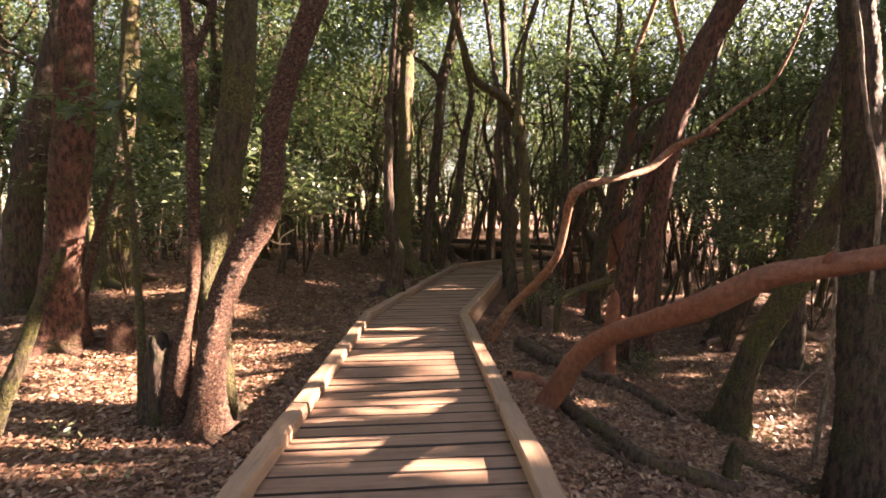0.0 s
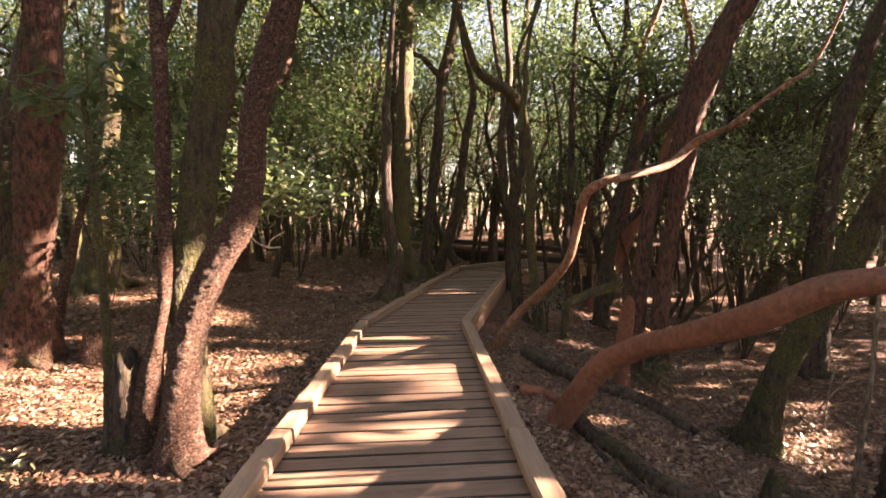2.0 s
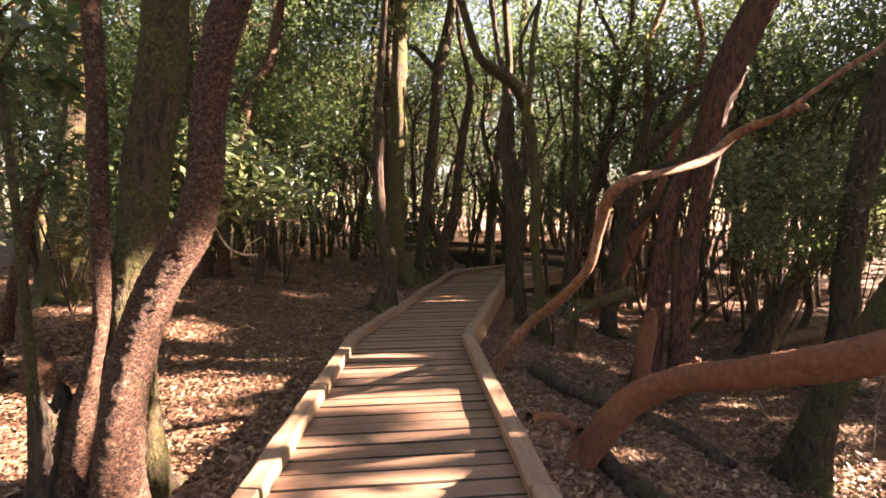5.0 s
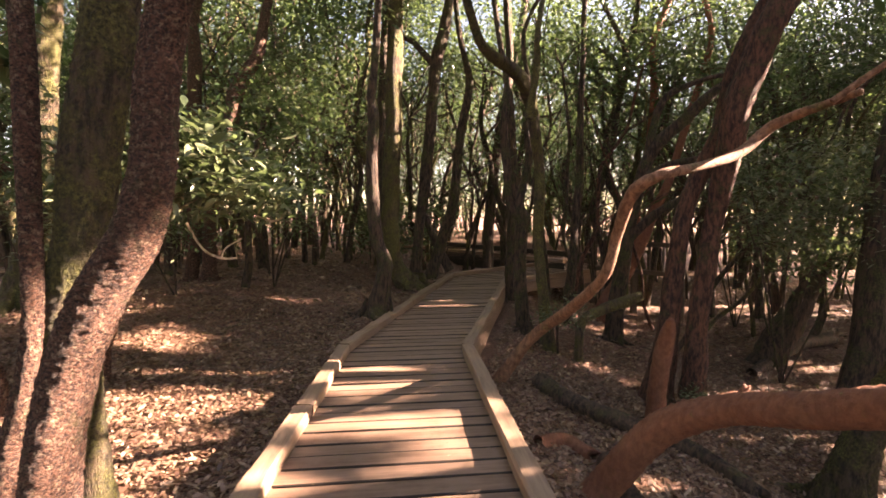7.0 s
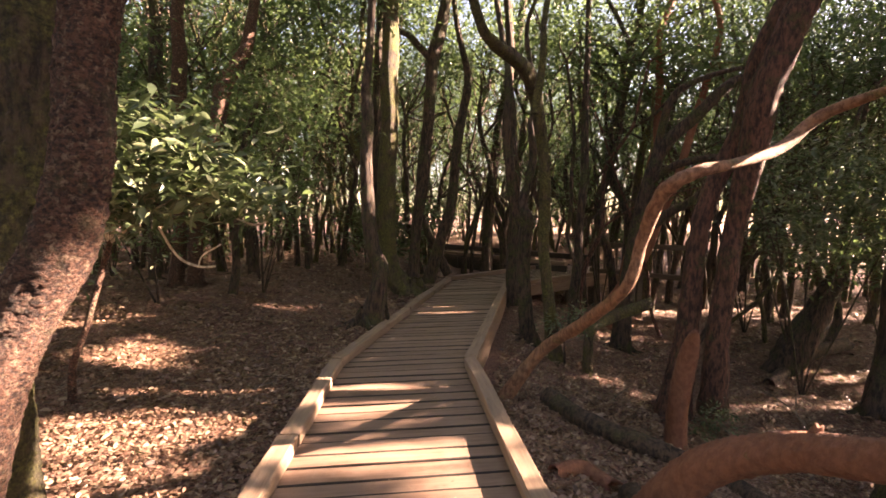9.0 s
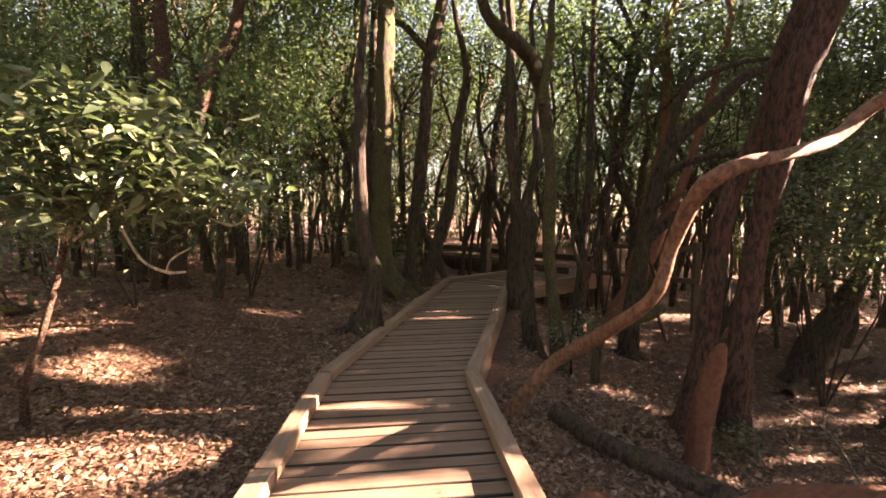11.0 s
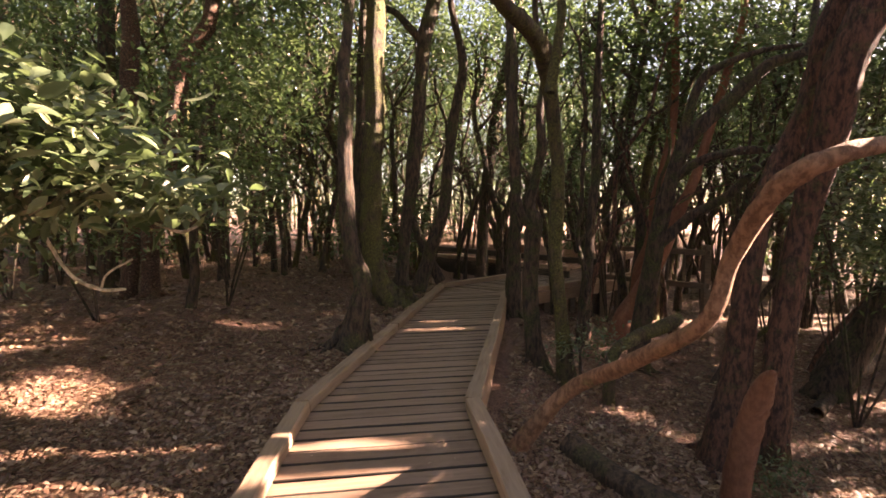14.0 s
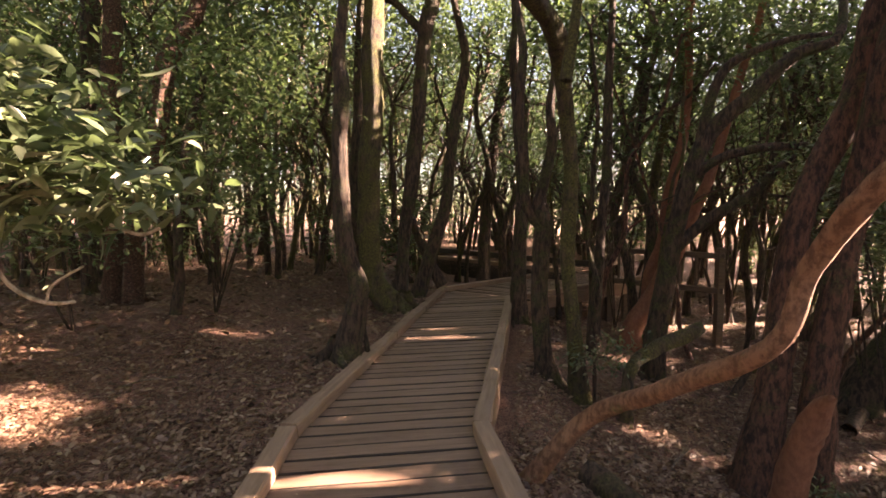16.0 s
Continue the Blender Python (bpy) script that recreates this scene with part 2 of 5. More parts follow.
# gaps in the canopy through which the sun falls: centre (x, y) at deck height, half length along the sun's way, half width
GAPS = [
    # on the deck and its kerbs
    (-0.65, 5.95, 0.45, 0.06), (-0.72, 5.55, 0.30, 0.08), (-0.45, 4.85, 0.60, 0.09), (-0.05, 4.50, 0.28, 0.11), (-0.40, 4.00, 0.38, 0.04),
    (-0.05, 3.67, 0.26, 0.04), (-0.45, 3.40, 0.18, 0.02), (-0.60, 2.90, 0.40, 0.03), (0.05, 2.66, 0.20, 0.04), (0.10, 9.28, 0.45, 0.04), (0.20, 9.95, 0.30, 0.03),
    (-1.25, 4.85, 0.20, 0.05), (-1.30, 5.90, 0.25, 0.08), (-1.25, 4.00, 0.15, 0.05), (-1.20, 3.35, 0.15, 0.04),
    # on the bank
    (-3.80, 4.70, 1.05, 0.20), (-5.30, 5.80, 0.80, 0.20), (-2.10, 5.60, 0.60, 0.17), (-3.00, 3.42, 0.45, 0.17), (-5.50, 7.70, 0.50, 0.10), (-1.90, 4.39, 0.25, 0.05),
    (-2.15, 3.10, 0.35, 0.07), (-3.50, 7.10, 0.50, 0.07), (-2.75, 5.55, 0.45, 0.10), (-2.05, 4.80, 0.35, 0.09), (-1.85, 4.45, 0.25, 0.06), (-2.75, 9.10, 0.50, 0.02),
    (-3.60, 6.72, 0.60, 0.08), (-1.55, 10.1, 0.30, 0.01), (-3.04, 8.20, 0.20, 0.01),
    # up the near stems, the shrub and the far trunks
    (-2.90, 3.18, 1.40, 0.20), (-3.30, 3.72, 1.40, 0.13), (-6.60, 5.35, 1.30, 0.40), (-9.40, 10.1, 2.00, 0.20), (-5.40, 8.10, 0.80, 0.08),
    # in the hollow
    (3.10, 7.78, 0.25, 0.03), (4.90, 9.15, 0.30, 0.04), (2.45, 8.60, 0.20, 0.03), (10.3, 13.6, 1.00, 0.28), (3.10, 10.6, 0.35, 0.05), (5.60, 5.40, 0.35, 0.04),
    (9.80, 12.7, 0.80, 0.22), (7.60, 13.3, 1.20, 0.28), (4.90, 5.12, 0.25, 0.06)]
SPECKS = np.random.default_rng(17)
for q in range(60):                                # small flecks on the bank and in the hollow
    GAPS.append((SPECKS.uniform(-3.6, -1.4), SPECKS.uniform(2.9, 6.3), SPECKS.uniform(0.06, 0.24), SPECKS.uniform(0.0, 0.04)))
for q in range(22):
    GAPS.append((SPECKS.uniform(1.8, 7.5), SPECKS.uniform(4.0, 11.0), SPECKS.uniform(0.05, 0.2), SPECKS.uniform(0.0, 0.02)))
CA, SA = math.cos(SUN_AZ), math.sin(SUN_AZ)


def in_gap(p, grow=0.0):
    """Which points stand in the sun's way to one of the gaps."""
    d = p[:, 2] / math.tan(SUN_EL)
    x, y = p[:, 0] - CA * d, p[:, 1] - SA * d
    x, y = x + 0.06 * np.sin(8.3 * y + 2.1 * x), y + 0.035 * np.sin(11.0 * x + 1.7) + 0.02 * np.sin(27.0 * x)
    hit = np.zeros(len(p), bool)
    for gx, gy, a, b in GAPS:
        u, w = (x - gx) * CA + (y - gy) * SA, -(x - gx) * SA + (y - gy) * CA
        hit |= (u / (a * 1.15 + grow)) ** 2 + (w / (b * 1.3 + grow)) ** 2 < 1
    return hit & (p[:, 2] > 1.6)


def leaf_mesh(name, centres, spread, count, size, g, droop=0.25, flat=0.65, sunny=True, round_leaf=False):
    """Folded leaves scattered about the centres (x, y, z); each leaf is two triangles pairs about its midrib."""
    c = np.asarray(centres, float)
    p = c[g.integers(0, len(c), count)] + g.normal(0, 1, (count, 3)) * spread * np.array((1, 1, flat))
    if sunny:
        p = p[~in_gap(p, size * 0.75)]
    n = len(p)
    yaw, tilt = g.uniform(0, 6.283, n), g.normal(-droop, 0.45, n)
    d = np.stack([np.cos(yaw) * np.cos(tilt), np.sin(yaw) * np.cos(tilt), np.sin(tilt)], 1)
    w = np.cross(d, np.array((0, 0, 1.0)) + g.normal(0, 0.45, (n, 3)))
    w /= np.linalg.norm(w, axis=1)[:, None] + 1e-9
    up = np.cross(w, d)
    s = (size * g.uniform(0.6, 1.25, n))[:, None]
    mid = p + d * s * 0.5
    if round_leaf:
        rim = [p]
        for u, h, drop in ((0.22, 0.13, 0.01), (0.45, 0.19, 0.0), (0.72, 0.13, -0.04)):
            rim.append(p + d * s * u + w * s * h + up * s * (drop + 0.05))
        rim.append(p + d * s - up * s * 0.12)
        for u, h, drop in ((0.72, 0.13, -0.04), (0.45, 0.19, 0.0), (0.22, 0.13, 0.01)):
            rim.append(p + d * s * u - w * s * h + up * s * (drop + 0.05))
        rim.append(p + d * s * 0.5 - up * s * 0.01)
        v = np.stack(rim, 1).reshape(-1, 3)
        k = np.arange(n)[:, None] * 9
        f = np.concatenate([k + np.array([q, (q + 1) % 8, 8]) for q in range(8)], 1).reshape(-1, 3)
    else:
        v = np.stack([p, mid + w * s * 0.19 + up * s * 0.05, p + d * s - up * s * 0.08, mid - w * s * 0.19 + up * s * 0.05], 1).reshape(-1, 3)
        k = np.arange(n)[:, None] * 4
        f = np.concatenate([k + np.array([0, 1, 2]), k + np.array([0, 2, 3])], 1).reshape(-1, 3)
    me = bpy.data.meshes.new(name)
    me.vertices.add(len(v))
    me.vertices.foreach_set("co", v.astype(np.float32).ravel())
    me.loops.add(f.size)
    me.loops.foreach_set("vertex_index", f.astype(np.int32).ravel())
    me.polygons.add(len(f))
    me.polygons.foreach_set("loop_start", np.arange(0, f.size, 3, dtype=np.int32))
    me.update(calc_edges=True)
    return me


# ---- ground: one sheet to the horizon ----
def build_ground():
    near = np.concatenate([np.linspace(-400, -30, 10), np.linspace(-26, -8, 19), np.arange(-7, 8.01, 0.16), np.linspace(9, 26, 18), np.linspace(30, 400, 10)])
    ny = np.concatenate([np.linspace(-400, -12, 10), np.linspace(-8, -1, 8), np.arange(0, 15.01, 0.16), np.linspace(16, 45, 30), np.linspace(60, 500, 10)])
    gx, gy = np.meshgrid(near, ny, indexing="ij")
    gz = ground_z(gx, gy)
    fine = (np.abs(gx) < 7.5) & (gy > -0.5) & (gy < 15.5)
    g = np.random.default_rng(3)
    gz = gz + fine * g.normal(0, 0.008, gz.shape)
    a, c = gx.shape
    v = np.stack([gx, gy, gz], -1).reshape(-1, 3)
    i, j = np.meshgrid(np.arange(a - 1), np.arange(c - 1), indexing="ij")
    q = i * c + j
    f = np.stack([q, q + c, q + c + 1, q + 1], -1).reshape(-1, 4)
    me = bpy.data.meshes.new("ground")
    me.from_pydata(v.tolist(), [], f.tolist())
    smooth(me)
    tagged(mesh_part("ground", me, SOIL, None, "brown forest floor matted with dead laurel leaves"), category="ground", kind="structure")


build_ground()

# ---- boardwalk ----
# inner edges of the deck, as (x, y) from near to far
LEFT = [(-1.03, -4.0), (-1.03, 6.65), (0.42, 12.95)]
RIGHT = [(0.90, -4.0), (0.225, 6.65), (1.52, 12.05)]


def prism(bm, foot, z0, z1):
    """An upright prism over a ground outline (x, y)."""
    lo = [bm.verts.new((x, y, z0)) for x, y in foot]
    hi = [bm.verts.new((x, y, z1)) for x, y in foot]
    bm.faces.new(lo[::-1])
    bm.faces.new(hi)
    for i in range(len(foot)):
        j = (i + 1) % len(foot)
        bm.faces.new((lo[i], lo[j], hi[j], hi[i]))


def beam(name, a, b, width, z0, z1, material, parent, side=1.0, label="", za=0.0, zb=0.0, nicks=0.004, seed=0, steps=10):
    """A sawn beam from a to b (x, y), lying on the given side of that line, with softened, worn edges."""
    g = np.random.default_rng(seed + 5)
    a, b = Vector((*a, 0)), Vector((*b, 0))
    d = b - a
    length = d.length
    c = 0.012
    h = z1 - z0
    prof = [(0, c), (0, h - c), (c, h), (width - c, h), (width, h - c), (width, c), (width - c, 0), (c, 0)]
    bm = bmesh.new()
    rings = []
    for i in range(steps + 1):
        u = i / steps
        rings.append([bm.verts.new((x + g.normal(0, nicks), u * length, z + g.normal(0, nicks))) for x, z in prof])
    for r0, r1 in zip(rings, rings[1:]):
        for i in range(8):
            j = (i + 1) % 8
            bm.faces.new((r0[i], r0[j], r1[j], r1[i]))
    bm.faces.new(rings[0][::-1])
    bm.faces.new(rings[-1])
    if side < 0:
        bmesh.ops.scale(bm, vec=(-1, 1, 1), verts=bm.verts)
    bmesh.ops.recalc_face_normals(bm, faces=bm.faces)
    ob = part(name, bm, material, parent, label)
    yaw = math.atan2(-d.x, d.y)
    ob.matrix_local = Matrix.Translation((a.x, a.y, z0 + za)) @ pose(0, 0, 0, 0, 0, math.degrees(yaw)) @ pose(0, 0, 0, math.degrees(math.atan2(zb - za, length)))
    return ob


def lerp2(p, q, u):
    return (p[0] + (q[0] - p[0]) * u, p[1] + (q[1] - p[1]) * u)


def board(i, l0, r0, r1, l1, parent, z=0.0, material=None):
    """One deck board between its four corners; slightly cupped, with its own height."""
    g = np.random.default_rng(1000 + i)
    bm = bmesh.new()
    gap = 0.0065
    c = [Vector((*q, 0)) for q in (l0, r0, r1, l1)]
    o = (c[0] + c[1] + c[2] + c[3]) / 4
    ax = ((c[1] - c[0]) + (c[2] - c[3])).normalized()
    ay = Vector((-ax.y, ax.x, 0))
    loc = [((q - o).dot(ax), (q - o).dot(ay)) for q in c]
    lo, hi = (loc[0][1] + loc[1][1]) / 2 + gap, (loc[3][1] + loc[2][1]) / 2 - gap
    xs = np.linspace(-1, 1, 7)
    rows = []
    for (yy, zz) in ((lo, -0.006), (lo + 0.006, 0.001), (0.5 * (lo + hi), 0.0), (hi - 0.006, 0.001), (hi, -0.006)):
        f = (yy - lo) / max(hi - lo, 1e-4)
        xa, xb = loc[0][0] * (1 - f) + loc[3][0] * f, loc[1][0] * (1 - f) + loc[2][0] * f
        rows.append([bm.verts.new((xa + (xb - xa) * (s + 1) / 2, yy + g.normal(0, 0.0022), zz + g.normal(0, 0.0008))) for s in xs])
    under = [[bm.verts.new((v.co.x, v.co.y, -0.035)) for v in row] for row in (rows[0], rows[-1])]
    loop = [rows[0], rows[1], rows[2], rows[3], rows[4], under[1], under[0]]
    for n, (p, q) in enumerate(zip(loop, loop[1:] + loop[:1])):
        for k in range(6):
            # top faces plain; bevels, sides and underside take the grimy, shade-darkened edge colour
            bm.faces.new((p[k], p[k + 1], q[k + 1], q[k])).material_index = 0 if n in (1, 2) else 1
    for k in (0, 6):
        bm.faces.new([row[k] for row in loop])
    bmesh.ops.recalc_face_normals(bm, faces=bm.faces)
    ob = part("board", bm, material or DECK, parent)
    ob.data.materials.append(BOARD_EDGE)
    ob.matrix_local = Matrix.Translation((o.x, o.y, z + g.normal(0, 0.0022))) @ pose(0, 0, 0, g.normal(0, 0.25), g.normal(0, 0.1), math.degrees(math.atan2(ax.y, ax.x)))
    return ob


def run_of_boards(parent, la, lb, ra, rb, pitch, z=0.0, zb=None, seed=0, material=None, tuck=0.05):
    nl = math.dist(la, lb)
    n = max(1, round((nl + math.dist(ra, rb)) / 2 / pitch))
    g = np.random.default_rng(seed)
    cuts = np.linspace(0, 1, n + 1)
    cuts[1:-1] += g.normal(0, 0.012 / max(nl, 1), n - 1)
    for i in range(n):
        u, v = cuts[i], cuts[i + 1]
        l0, l1, r0, r1 = lerp2(la, lb, u), lerp2(la, lb, v), lerp2(ra, rb, u), lerp2(ra, rb, v)
        l0, r0, l1, r1 = lerp2(l0, r0, -tuck), lerp2(r0, l0, -tuck), lerp2(l1, r1, -tuck), lerp2(r1, l1, -tuck)
        board(seed * 300 + i, l0, r0, r1, l1, parent, z + ((zb - z) * (u + v) / 2 if zb is not None else 0), material)


walkway = thing("boardwalk", "weathered brown timber boardwalk with low kerb beams", "boardwalk", kind="structure")
KH, KW = 0.105, 0.135
run_of_boards(walkway, (-1.03, -3.9), (-1.03, 7.0), (0.90, -3.78), (0.24, 7.12), 0.163, seed=1)
run_of_boards(walkway, (-0.98, 7.02), (0.42, 12.95), (0.30, 7.13), (1.90, 13.2), 0.165, seed=2)
# kerbs, in lengths that butt end to end
for s, path, cuts in ((-1, LEFT, ([0.30, 0.575, 0.70, 0.845], [0.25, 0.42, 0.70])), (1, RIGHT, ([0.35, 0.70], [0.45,]))):
    for k in range(2):
        a, b = path[k], path[k + 1]
        us = [0.0] + list(cuts[k]) + [1.0]
        for q, (u, v) in enumerate(zip(us, us[1:])):
            jog = 0.008 * math.sin(2.3 * q + 1.9 * k) if u > 0 else 0.0
            foot = lerp2(a, b, u)
            beam("kerb_beam", (foot[0] + jog, foot[1]), lerp2(a, b, v - 0.0012), KW, 0.002, KH + 0.004 * math.sin(3.1 * q + k), KERB, walkway, side=s, seed=q + 10 * k + (40 if s > 0 else 0))
# side beams under the kerbs, and posts
for s, path in ((-1, LEFT), (1, RIGHT)):
    for k in range(2):
        beam("side_beam", path[k], path[k + 1], 0.125, -0.25, -0.003, KERB if s > 0 else OLD_TIMBER, walkway, side=s, seed=70 + k)
        n = 6 if k == 0 else 4
        for q in range(n):
            p = lerp2(path[k], path[k + 1], (q + 0.5) / n)
            bm = bmesh.new()
            prism(bm, [(p[0] + s * 0.01 - 0.05, p[1] - 0.06), (p[0] + s * 0.01 + 0.05, p[1] - 0.06), (p[0] + s * 0.01 + 0.05, p[1] + 0.06), (p[0] + s * 0.01 - 0.05, p[1] + 0.06)], -1.1, -0.045)
            part("post", bm, OLD_TIMBER, walkway)

# the third leg of the walk, turning away, and the fourth, climbing back across the view
turn = thing("boardwalk_bend", "timber boardwalk bend on short posts, mossy edge beam", "boardwalk", kind="structure")
run_of_boards(turn, (0.50, 13.05), (4.1, 15.5), (1.9, 12.05), (5.2, 14.1), 0.165, z=0.0, zb=0.1, seed=3)
beam("kerb_beam", (0.42, 12.97), (2.3, 14.3), KW, 0.0, KH, KERB, turn, side=-1, seed=81, zb=0.04)
beam("kerb_beam", (2.3, 14.3), (4.1, 15.55), KW, 0.04, KH + 0.04, KERB, turn, side=-1, seed=82, zb=0.05)
beam("kerb_beam", (1.62, 12.02), (5.2, 14.05), KW, 0.0, KH, KERB, turn, side=1, seed=83, zb=0.1)
beam("side_beam", (1.62, 12.0), (5.2, 14.03), 0.12, -0.25, -0.004, KERB, turn, side=1, seed=84, zb=0.1)
for q in range(5):
    p = lerp2((1.66, 12.05), (5.1, 14.0), (q + 0.3) / 5)
    bm = bmesh.new()
    prism(bm, [(p[0] - 0.06, p[1] - 0.06), (p[0] + 0.06, p[1] - 0.06), (p[0] + 0.06, p[1] + 0.06), (p[0] - 0.06, p[1] + 0.06)], -1.1, -0.03)
    part("post", bm, OLD_TIMBER, turn)
climb = thing("boardwalk_far_leg", "dark timber boardwalk leg with solid side boards, far among trees", "boardwalk", kind="structure")
NA, NB, FA, FB = (3.5, 13.9), (-9.6, 31.5), (4.6, 15.0), (-8.4, 32.6)
run_of_boards(climb, NB, NA, FB, FA, 0.2, z=0.24, zb=0.24, seed=4, tuck=0.0)
for q in range(5):
    beam("kerb_beam", lerp2(NA, NB, q / 5), lerp2(NA, NB, (q + 1) / 5 - 0.001), 0.13, 0.24, 0.345, KERB, climb, side=-1, seed=90 + q)
    beam("kerb_beam", lerp2(FA, FB, q / 5), lerp2(FA, FB, (q + 1) / 5 - 0.001), 0.13, 0.24, 0.40, DARK_TIMBER, climb, side=1, seed=97 + q)
    beam("side_board", lerp2(NA, NB, q / 5), lerp2(NA, NB, (q + 1) / 5 - 0.001), 0.05, -0.2, 0.236, DARK_TIMBER, climb, side=-1, seed=104 + q)
    beam("rear_board", lerp2(FA, FB, q / 5), lerp2(FA, FB, (q + 1) / 5 - 0.001), 0.05, -0.14, 0.236, OLD_TIMBER, climb, side=1, seed=111 + q)


# ---- trees ----
SEED = [0]


def stems_of(name, label, material, stems, crown=None, flare=0.5, category="tree", broken=False, slim=1.0):
    """A tree or other woody thing: each stem is a part; the first stands on the ground. crown: (height of its middle, spread, leaves)."""
    SEED[0] += 1
    g = np.random.default_rng(200 + SEED[0])
    stems = [[(px, py, pz, pr * slim) for px, py, pz, pr in rows] for rows in stems]
    first = list(stems[0])
    x, y, z, r = first[0]
    gz = float(ground_z(x, y))
    free = name in ("vine",)
    if not free:
        if z > gz - 0.05:
            first = [(x - 0.02, y, gz - 0.12, r * 1.15)] + ([(x, y, z, r)] if z > gz + 0.10 else []) + first[1:]
        else:
            first[0] = (x, y, gz - 0.12, r)
    rest = [list(q) for q in stems[1:]]
    if crown and crown[1] > 0.6:                     # the stems go on, winding, up into the canopy
        for rows in [first] + [q for q in rest if q[-1][2] > 2.5 and q[-1][3] > 0.035]:
            while rows[-1][2] < 6.2:
                a, e = np.array(rows[-2][:3]), np.array(rows[-1][:3])
                d = (e - a) / np.linalg.norm(e - a) * 0.5 + np.array((0, 0, 0.6)) + g.normal(0, 0.16, 3)
                d *= 0.9 / np.linalg.norm(d)
                rows.append((*(e + d), rows[-1][3] * 0.9))
    base = thing(name, label, category, (x, y, gz))
    for k, rows in enumerate([first] + rest):
        big = max(q[3] for q in rows)
        close = y < 5.3 and big > 0.05
        v, f = tube(rows, 44 if close else 14 if big > 0.1 else 9, 24 if close else 6, 0.09 if big > 0.06 else 0.06, SEED[0] * 7 + k, flare if k == 0 else 0.0, broken and k == 0, 0.42 if close else 0.5)
        me = tube_mesh("trunk", (v - np.array((x, y, gz)), f))
        mesh_part("trunk" if k == 0 else "limb", me, material, base)
    if category == "tree" and r > 0.09 and y < 12:            # surface roots
        n = int(g.integers(4, 7))
        for k in range(n):
            a = 6.283 * k / n + g.uniform(-0.4, 0.4)
            reach = r * g.uniform(1.7, 3.4)
            rows = []
            for u, up in ((0.35, 1.5), (0.75, 0.75), (1.25, 0.25), (1.25 + reach / r * 0.5, -0.15)):
                px, py = x + math.cos(a + 0.3 * u) * r * u, y + math.sin(a + 0.3 * u) * r * u
                rows.append((px, py, float(ground_z(px, py)) + up * r * 0.8, r * (0.42 - 0.13 * u)))
            v, f = tube(rows, 7, 4, 0.12, SEED[0] * 13 + k)
            mesh_part("root", tube_mesh("root", (v - np.array((x, y, gz)), f)), material, base)
    if crown:
        top = np.array(first[-1][:3])
        h, spread, n = crown
        tips, limbs = [], []
        for q in range(5 if spread > 0.6 else 3):
            a = q * 1.26 + g.uniform(-0.4, 0.4)
            tip = top + np.array((math.cos(a) * spread * g.uniform(0.5, 1.1), math.sin(a) * spread * g.uniform(0.5, 1.1), g.uniform(-0.3, 1.1) * spread))
            mid = (top + tip) / 2 + g.normal(0, 0.12 * spread, 3)
            r0 = first[-1][3]
            limbs.append(tube([(*top, r0 * 0.8), (*mid, r0 * 0.5), (*tip, r0 * 0.15)], 6, 4, 0.08, q))
            tips += [tip, mid * 0.4 + tip * 0.6]
        for v, f in limbs:
            if in_gap(v).mean() > 0.2:
                continue
            mesh_part("limb", tube_mesh("limb", (v - np.array((x, y, gz)), f)), material, base)
        me = leaf_mesh("crown", tips, spread * 0.34, n * 2, 0.145, g)
        if len(me.vertices):
            me.transform(Matrix.Translation((-x, -y, -gz)))
            mesh_part("crown", me, LEAF, base, "dark green laurel leaves")
    return base


def log_on_ground(name, label, material, rows):
    """A log or branch lying on the floor: rows of (x, y, radius)."""
    SEED[0] += 1
    x, y, r = rows[0]
    gz = float(ground_z(x, y))
    base = thing(name, label, "log" if "log" in name else "branch", (x, y, gz))
    full = [(px, py, float(ground_z(px, py)) + pr * 0.85 - 0.01, pr) for px, py, pr in rows]
    v, f = tube(full, 10, 6, 0.10, SEED[0] * 7, 0.0, True)
    mesh_part("log", tube_mesh("log", (v - np.array((x, y, gz)), f)), material, base)


stems_of('laurel_tree', 'leaning laurel tree with warm flaking bark, sunlit foot', BARK_WARM, [
    [(-1.83, 3.52, -0.19, 0.200), (-1.83, 3.51, 0.08, 0.157), (-1.79, 3.50, 0.40, 0.136), (-1.68, 3.50, 0.85, 0.127), (-1.53, 3.49, 1.21, 0.121), (-1.35, 3.48, 1.49, 0.116), (-1.26, 3.47, 1.78, 0.107), (-1.23, 3.47, 2.11, 0.106), (-1.16, 3.46, 2.41, 0.105), (-1.04, 3.45, 2.73, 0.104), (-0.90, 3.44, 3.05, 0.103), (-0.73, 3.44, 3.51, 0.094), (-0.53, 3.43, 4.17, 0.081), (-0.40, 3.42, 4.81, 0.065)],
], crown=(4.5, 1.5, 1500), flare=0.42, category='tree', slim=0.8, broken=False)
stems_of('laurel_tree', 'tall laurel tree with thick moss on its trunk', BARK_MOSS, [
    [(-1.88, 3.85, -0.35, 0.160), (-1.91, 3.85, 0.25, 0.139), (-1.92, 3.85, 0.68, 0.130), (-1.94, 3.85, 1.06, 0.146), (-1.84, 3.85, 1.44, 0.140), (-1.77, 3.85, 1.90, 0.139), (-1.69, 3.85, 2.35, 0.137), (-1.63, 3.85, 2.80, 0.141), (-1.59, 3.85, 3.23, 0.139), (-1.54, 3.85, 3.87, 0.122), (-1.45, 3.85, 4.70, 0.098)],
], crown=(5.2, 1.5, 1500), flare=0.36, category='tree', slim=0.86, broken=False)
